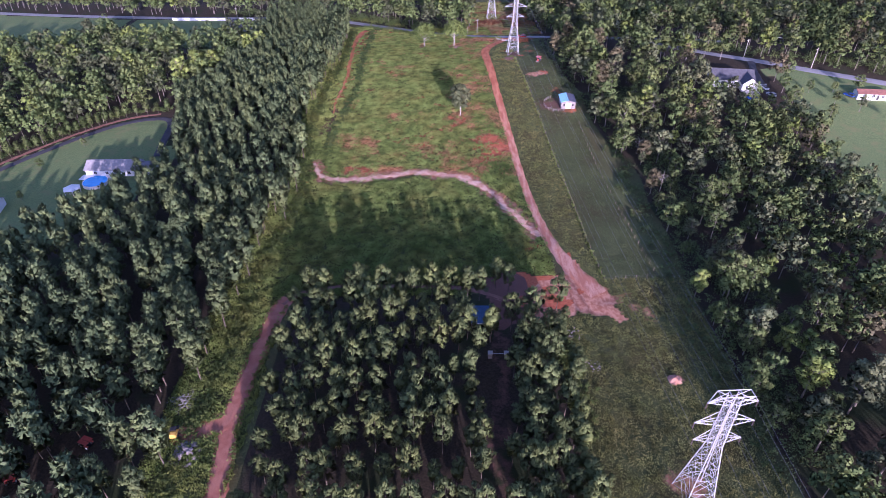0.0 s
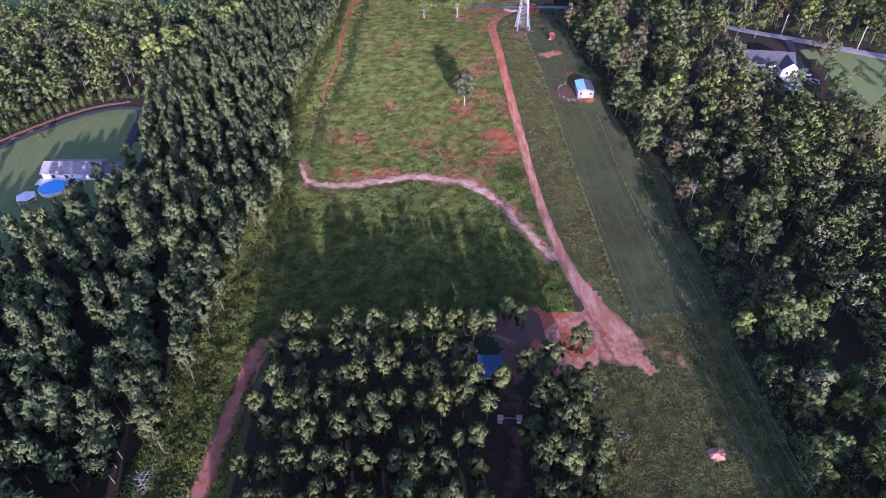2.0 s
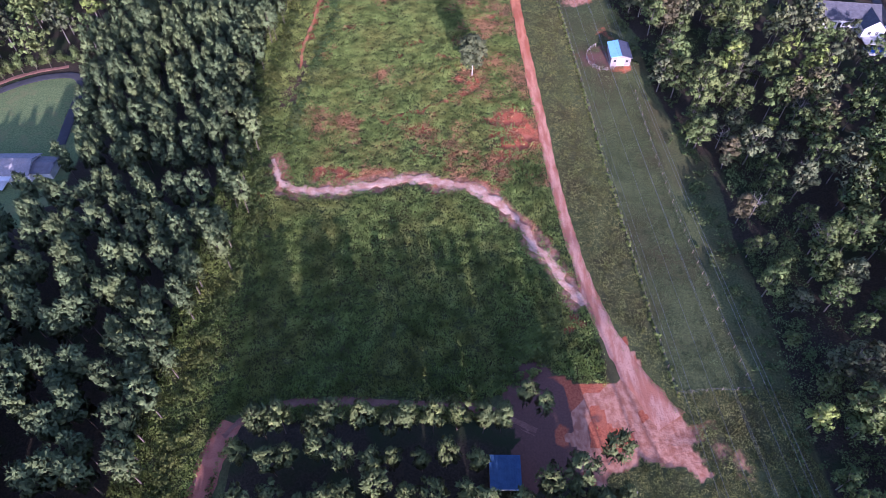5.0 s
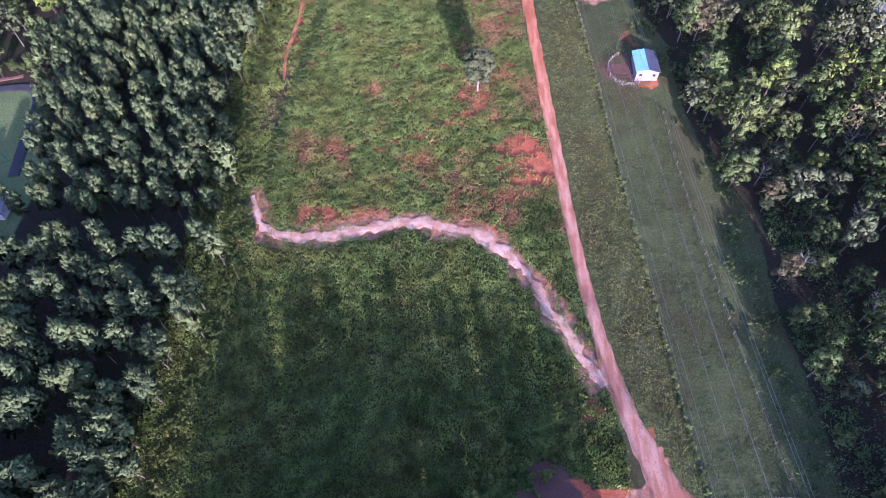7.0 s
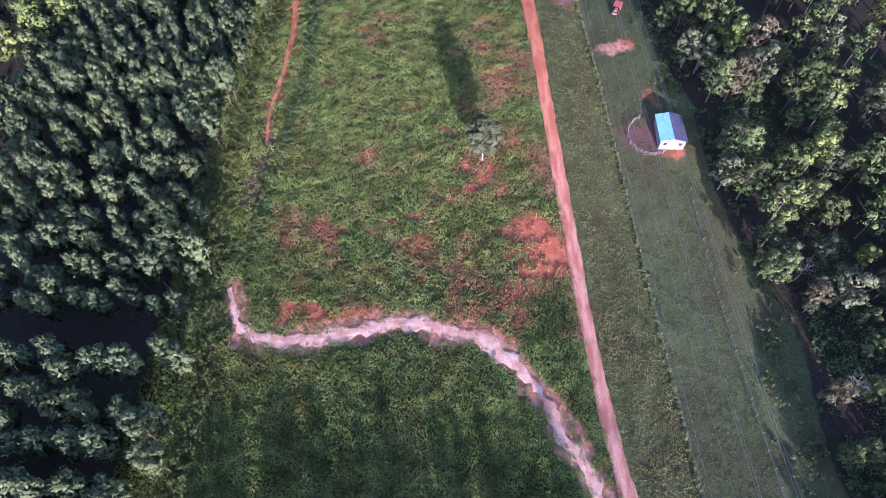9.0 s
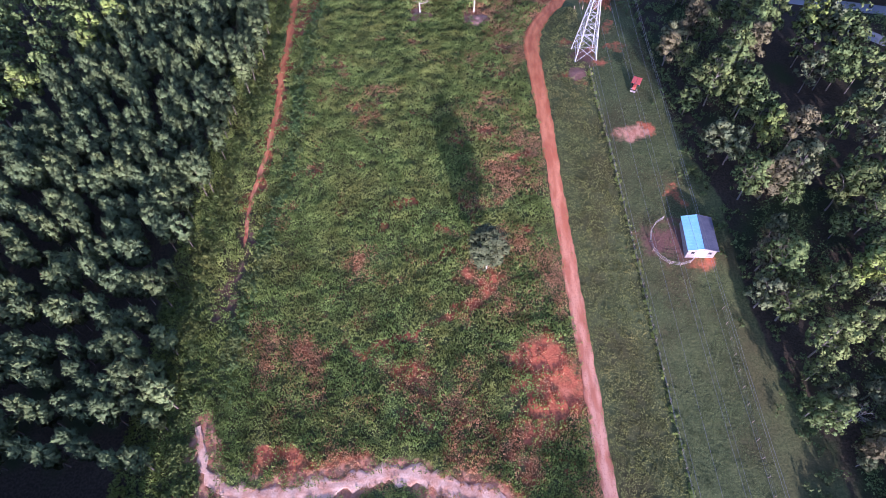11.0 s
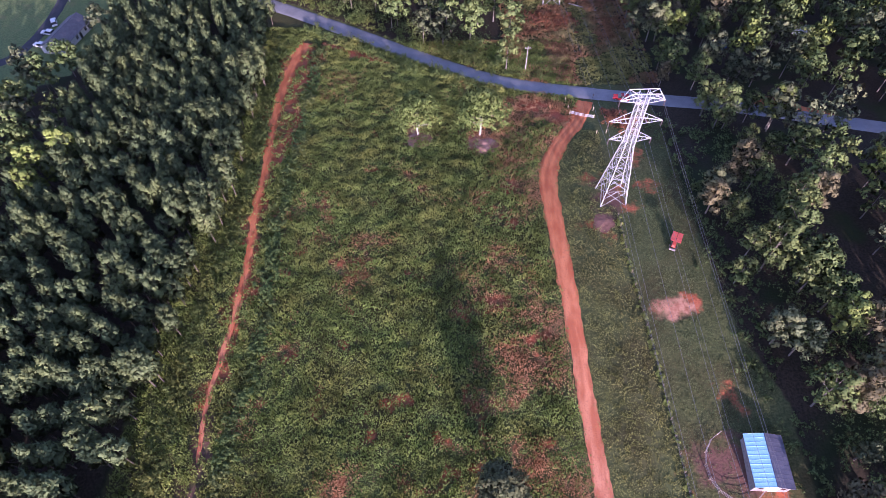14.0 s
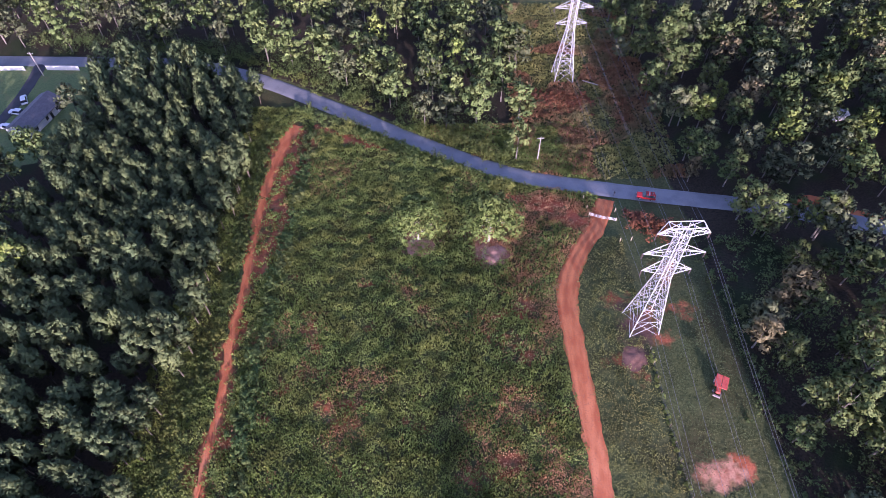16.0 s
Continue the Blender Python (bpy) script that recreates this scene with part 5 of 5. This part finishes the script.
def lane_gate():
    ob = thing("lane_gate", "bar gate between two pale masonry pillars across a lane", "gate", 14.4, 109.4, 0)
    for sx in (-2.1, 2.1):
        p = part("pillar", boxes((sx - 0.55, -0.55, -0.3, sx + 0.55, 0.55, 1.5)), RUBBLE, ob, bevel=0.05)
        part("cap", boxes((sx - 0.65, -0.65, 1.5, sx + 0.65, 0.65, 1.64)), CONCRETE, p, bevel=0.03)
    bm = bmesh.new()
    bar(bm, (-1.6, 0, 1.3), (1.6, 0, 1.3), 0.06)
    part("bar", bm, CAR_WHITE, ob)


lane_gate()


def heap(name, label, x, y, r, count, size, material, seed, long=False):
    """A heap of separate stones or sticks."""
    rs = np.random.RandomState(seed)
    ob = thing(name, label, "heap", x, y)
    for i in range(count):
        a, q = rs.uniform(0, 6.28), r * math.sqrt(rs.rand())
        z = max(0.0, (r - q)) * 0.32 * rs.uniform(0.3, 1)
        bm = bmesh.new()
        k = size * rs.uniform(0.5, 1.3)
        if long:
            d = Vector((rs.normal(), rs.normal(), rs.uniform(-0.1, 0.35))).normalized() * k
            limb(bm, Vector((math.cos(a) * q, math.sin(a) * q, z)) - d * 0.5, Vector((math.cos(a) * q, math.sin(a) * q, z)) + d * 0.5, 0.09, 0.04, 5)
        else:
            bmesh.ops.create_icosphere(bm, subdivisions=1, radius=k)
            for v in bm.verts:
                v.co = Vector((v.co.x * rs.uniform(0.7, 1.3), v.co.y * rs.uniform(0.7, 1.3), v.co.z * 0.6)) + Vector((math.cos(a) * q, math.sin(a) * q, z + k * 0.2))
        part("branch" if long else "stone", bm, material, ob)


heap("rubble_heap", "heap of pale broken rubble beside the dirt spur", -57, 80.8, 3.4, 70, 0.5, RUBBLE, 2)
heap("brush_pile", "pile of bleached cut branches at the pine edge", -62.5, 95.5, 3.2, 70, 2.4, DEAD_WOOD, 3, True)
heap("rubble_heap", "low scatter of pale rubble on rough grass", 38.2, 106, 2.2, 26, 0.2, RUBBLE, 4)
heap("rubble_heap", "scatter of pale clods on the bare yard", 35.5, 117.5, 2.5, 30, 0.2, RUBBLE, 5)


def mound(label, x, y, r, high, seed, soil=LOOSE_SOIL):
    """A lumpy low heap of loose soil."""
    rs = np.random.RandomState(seed)
    n = 26
    u = np.linspace(-1, 1, n)
    gx, gy = np.meshgrid(u, u)
    q = np.hypot(gx, gy) + 0.3 * (rolled(gx + 3, gy + 3, 0.35, seed) - 0.5)
    z = high * np.clip(1 - q * q, -0.15, 1) * (0.7 + 0.6 * rolled(gx + 5, gy + 5, 0.2, seed + 1)) - 0.04
    px_, py_ = x + gx * r, y + gy * r
    i = (np.arange(n - 1)[:, None] * n + np.arange(n - 1)[None]).ravel()
    v = np.stack([px_, py_, land(px_, py_) + z], 2).reshape(-1, 3)
    tagged(new("soil_mound", mesh_of("soil_mound", v, np.stack([i, i + 1, i + n + 1, i + n], 1), soil, True)), label, "mound")


mound("mound of fresh red soil beside a dug hole", 57.4, 101, 1.8, 0.9, 6)
mound("low mound of loose red soil at the tree's foot", 7.5, 339.5, 3.8, 0.5, 7)
mound("low mound of grey-red soil round the tree trunk", -10.6, 342.5, 3.8, 0.4, 8)
mound("low bank of red soil at the tower's foot", 33.5, 311, 3.2, 0.3, 9, BANK_SOIL)


# ---- gate and posts at the road ----
def pipe_gate():
    ob = thing("pipe_gate", "open white pipe gate at the end of the dirt track", "gate", 30.7, 352.1, -16)
    for x in (0, 6.6):
        bm = bmesh.new()
        limb(bm, (x, 0, -0.4), (x, 0, 1.35), 0.1, 0.1, 8)
        part("post", bm, POST_WOOD, ob)
    for z in (0.45, 0.8, 1.15):
        bm = bmesh.new()
        limb(bm, (0, 0, z), (3.3, -0.25, z), 0.045, 0.045, 6)
        limb(bm, (3.3, -0.25, z), (6.6, 0, z), 0.045, 0.045, 6)
        part("rail", bm, CAR_WHITE, ob)


pipe_gate()
for x, y in ((30.2, 358.4), (30.6, 354.8), (37.3, 353.5), (36.6, 343), (39.2, 343.2)):
    bm = bmesh.new()
    limb(bm, (0, 0, -0.4), (0, 0, 1.3), 0.11, 0.1, 8)
    ob = tagged(new("gate_post", finished("gate_post", bm, POST_WOOD)), "short weathered yellow wooden post", "post", "posts near the gate")
    ob.matrix_basis = pose(x, y, float(land(x, y)))

box_ob = thing("mailbox", "dark mailbox on a post at the road edge", "mailbox", 38.1, 359.4, 10)
part("post", boxes((-0.06, -0.06, -0.4, 0.06, 0.06, 1.05)), BLACK, box_ob)
part("case", boxes((-0.16, -0.3, 1.05, 0.16, 0.3, 1.4)), BLACK, box_ob, bevel=0.08)
car("car", "red estate car with roof bars on the road edge", 45.8, 358.3, 78, CAR_RED, rails=True)


def pole(x, y, tall, turn, label="tall wooden utility pole with a cross-arm"):
    ob = thing("utility_pole", label, "pole", x, y, turn, "utility poles")
    bm = bmesh.new()
    limb(bm, (0, 0, -0.5), (0, 0, tall), 0.17, 0.11, 8)
    part("shaft", bm, DEAD_WOOD, ob)
    arm = part("cross_arm", boxes((-0.9, -0.06, tall - 0.7, 0.9, 0.06, tall - 0.56)), DEAD_WOOD, ob)
    for sx in (-0.8, 0.8):
        part("insulator", boxes((sx - 0.05, -0.05, tall - 0.56, sx + 0.05, 0.05, tall - 0.36)), CAR_WHITE, arm)


pole(20.2, 374.8, 8.5, 5)
pole(176.4, 285, 10, 30)
pole(150, 300, 9, 30)
pole(-139.5, 420, 9, 0)
bm = bmesh.new()
limb(bm, (0, 0, 0.2), (12, -6.4, 0.5), 0.16, 0.1, 8)
limb(bm, (6, -3.2, 0.35), (6.6, -2.2, 0.6), 0.05, 0.03, 5)
log = tagged(new("fallen_pole", finished("fallen_pole", bm, DEAD_WOOD)), "long pale pole lying in the brush", "pole")
log.matrix_basis = pose(37.7, 413.5, float(land(43, 410)))


# ---- white house with pool, west ----
home = house("house", "white single-storey house with pale grey shingle roof", -129.5, 210.6, 1, 19.5, 8.6, 2.9, 1.9, (PALE_SHINGLE, PALE_SHINGLE), windows=(-6, -1.5, 3, 7), door=0.8)
wing = boxes((9.76, -3.4, -0.5, 15.5, 3.2, 2.6))
part("garage_wall", wing, WHITE, home)
bm = bmesh.new()
slope(bm, [(9.6, -3.8, 2.6), (15.9, -3.8, 2.6), (15.9, 0, 3.7), (9.6, 0, 3.7)], 0.1)
slope(bm, [(9.6, 0, 3.7), (15.9, 0, 3.7), (15.9, 3.6, 2.6), (9.6, 3.6, 2.6)], 0.1)
part("garage_roof", bm, SHINGLE, home)
part("porch_roof", boxes((1.5, -6.4, 2.3, 5.2, -4.4, 2.42)), WHITE, home)
for x in (1.7, 4.9):
    part("porch_post", boxes((x, -6.3, -0.3, x + 0.14, -6.16, 2.3)), WHITE, home)


def ring_pool(x, y, r):
    ob = thing("swimming_pool", "round above-ground pool with bright blue water and white deck", "pool", x, y)
    bm = bmesh.new()
    limb(bm, (0, 0, -0.3), (0, 0, 1.15), r + 0.12, r + 0.12, 28)
    part("pool_wall", bm, WHITE, ob)
    bm = bmesh.new()
    limb(bm, (0, 0, 1.1), (0, 0, 1.19), r, r, 28)
    part("water", bm, POOL_WATER, ob)
    bm = bmesh.new()
    for i in range(28):
        a, b = i * 2 * math.pi / 28, (i + 1) * 2 * math.pi / 28
        bar(bm, (math.cos(a) * (r + 0.1), math.sin(a) * (r + 0.1), 1.2), (math.cos(b) * (r + 0.1), math.sin(b) * (r + 0.1), 1.2), 0.13)
    part("rim", bm, CAR_WHITE, ob)
    return ob


ring_pool(-133.2, 200.8, 4.4)
deck = thing("pool_deck", "white boarded deck between house and pool", "deck", -133.2, 200.8)
for i in range(30):
    x = -7.2 + i * 0.48
    near = max(1.4, math.sqrt(max(0.0, 4.75 ** 2 - (abs(x + 0.22) - 0.3) ** 2))) if abs(x) < 5 else 1.4
    part("board", boxes((x, near, 0.85, x + 0.44, 5.4, 0.95)), WHITE, deck)
for x in (-7, 0, 7):
    part("leg", boxes((x, 5.0, -0.4, x + 0.15, 5.15, 0.86)), WHITE, deck)


def gazebo(x, y, r):
    ob = thing("gazebo", "white six-sided garden pavilion on the lawn", "gazebo", x, y)
    ring = [(math.cos(i * math.pi / 3) * r, math.sin(i * math.pi / 3) * r) for i in range(6)]
    for i in range(6):
        (ax, ay), (bx, by) = ring[i], ring[(i + 1) % 6]
        bm = bmesh.new()
        t = [bm.verts.new(p) for p in ((ax, ay, 1.9), (bx, by, 1.9), (0, 0, 2.8))]
        l = [bm.verts.new((p.co.x, p.co.y, p.co.z - 0.1)) for p in t]
        bm.faces.new(t)
        bm.faces.new(l[::-1])
        for k in range(3):
            bm.faces.new((t[k], l[k], l[(k + 1) % 3], t[(k + 1) % 3]))
        part("roof_panel", bm, WHITE, ob)
        bm = bmesh.new()
        bar(bm, (ax * 0.93, ay * 0.93, -0.3), (ax * 0.93, ay * 0.93, 1.85), 0.08)
        part("post", bm, WHITE, ob)
        bm = bmesh.new()
        bar(bm, (ax * 0.93, ay * 0.93, 0.9), (bx * 0.93, by * 0.93, 0.9), 0.05)
        part("railing", bm, WHITE, ob)


gazebo(-138.9, 194.6, 3.2)
house("house", "white house with grey roof at the lawn edge", -165, 181.5, 12, 13, 8, 2.8, 1.8, (PALE_SHINGLE, PALE_SHINGLE), windows=(-3, 3), door=0)

# ---- grey-roofed house and yard, east ----
DARK_SHINGLE = surface("dark_shingles", (0.07, 0.07, 0.08), (0.11, 0.11, 0.125), 1.0, 0.9, fine=8)
home = house("house", "grey-roofed house with a white gable and dormer windows", 133, 272.5, -8, 18, 11, 3.2, 3.0, (DARK_SHINGLE, DARK_SHINGLE), windows=(-7, -4.6, -1.5, 1.2), door=-3)
bm = walls(9, 6.5, 3.1, 2.6)
bmesh.ops.rotate(bm, verts=bm.verts[:], cent=(0, 0, 0), matrix=Matrix.Rotation(radians(90), 3, "Z"))
bmesh.ops.translate(bm, verts=bm.verts[:], vec=(6.2, -5.5, 0))
part("gable_wing", bm, WHITE, home)
for s in (-1, 1):
    bm = bmesh.new()
    slope(bm, [(6.2, -10.4, 5.85), (6.2, 0, 5.85), (6.2 + s * 3.7, 0, 2.85), (6.2 + s * 3.7, -10.4, 2.85)][::s], 0.1)
    part("wing_roof", bm, DARK_SHINGLE, home)
for x in (5, 7.2):
    window(home, x, 0.9, -10.05, 1.0, 1.3)
part("patio", boxes((3, -14.5, 0.0, 10, -10.3, 0.25)), CONCRETE, home)
tarp = thing("covered_pool", "rectangular pool under a bright blue cover", "pool", 138, 256.5, -8)
part("pool_wall", boxes((-3.4, -1.8, -0.4, 3.4, 1.8, 0.75)), CAR_WHITE, tarp, bevel=0.1)
part("cover", boxes((-3.3, -1.7, 0.74, 3.3, 1.7, 0.84)), TARP, tarp, bevel=0.04)
ribbon("driveway", [(152, 296), (149, 286), (147.5, 274), (147, 262), (147, 256)], 3.4, DARK_ASPHALT, "dark driveway beside the grey house", "driveway", 0.09, 0.06)
car("pickup", "white pickup truck parked beside the house", 146.6, 266, 5, CAR_WHITE, 5.3, 1.95, 1.85, True)
car("car", "silver car parked beside the house", 147.2, 259.5, 20, CAR_SILVER)
car("van", "white van parked in shade beyond the lane", 183.6, 337, 70, CAR_WHITE, 6.5, 2.2, 2.4)
mobile = house("mobile_home", "long white mobile home with red-brown roof", 192.5, 257.5, -6, 17, 5, 2.6, 1.0, (BROWN_ROOF, BROWN_ROOF), windows=(-6, -2, 2, 6), door=0)
car("car", "dark blue car beside the mobile home", 181.5, 258.5, 30, CAR_BLUE)

# ---- house at the road, north-west ----
house("house", "white house with a long grey shingle roof near the road", -130.5, 396.6, 79, 16.5, 7.6, 2.8, 1.9, (SHINGLE, SHINGLE), windows=(-5, 0, 5), door=2)
ribbon("driveway", [(-143.5, 427), (-142, 417), (-141.5, 405), (-142.5, 394), (-146, 384), (-160, 378)], 4.2, DARK_ASPHALT, "dark asphalt driveway to the white house", "driveway", 0.09, 0.05)
for x, y, turn, lab in ((-139.2, 406, 30, "white car parked on the driveway"), (-138.6, 399.8, 80, "white car parked by the house"), (-138.2, 392.6, 75, "white car parked by the house corner")):
    car("car", lab, x, y, turn, CAR_WHITE, group="cars at the white house")


def board_fence(x0, y0, x1, y1):
    n = int(abs(x1 - x0) / 2.4) + 1
    ob = thing("board_fence", "solid white board fence along the road", "fence", x0, y0)
    for i in range(n):
        a = Vector((x0, y0, 0)).lerp(Vector((x1, y1, 0)), i / n) - Vector((x0, y0, 0))
        b = Vector((x0, y0, 0)).lerp(Vector((x1, y1, 0)), (i + 1) / n) - Vector((x0, y0, 0))
        part("panel", boxes((a.x + 0.06, a.y - 0.03, 0.05, b.x - 0.06, a.y + 0.03, 1.75)), WHITE, ob)
        part("post", boxes((a.x - 0.07, a.y - 0.07, -0.4, a.x + 0.06, a.y + 0.07, 1.85)), WHITE, ob)


board_fence(-185, 423.2, -147, 423.2)
board_fence(-139.5, 423.2, -128.5, 423.2)
car("car", "blue car half hidden among trees", 80.8, 386, 40, CAR_BLUE)
house("shed", "small white garden shed among trees", 108, 392.8, 20, 3.4, 2.6, 2.1, 0.6, (CAR_WHITE, CAR_WHITE), seams=6)
ribbon("forest_lane", [(74, 352), (81, 353), (86, 358), (93, 352), (104, 346)], 3.2, DIRT, "short red dirt lane into the wood", "dirt track", 0.07, 0.3)
ribbon("soil_bank", [(-186, 206), (-180.5, 215), (-173, 227.5), (-160, 245), (-145, 258.5), (-131, 262)], 1.8, BANK_SOIL, "strip of bare red soil behind the driveway", "bank", 0.06, 0.35)

for t in (*pines, *young_pines, *broads, bare_tree, shade_tree, lone_tree, cypress):
    for o in (*t.children_recursive, t):
        bpy.data.objects.remove(o)
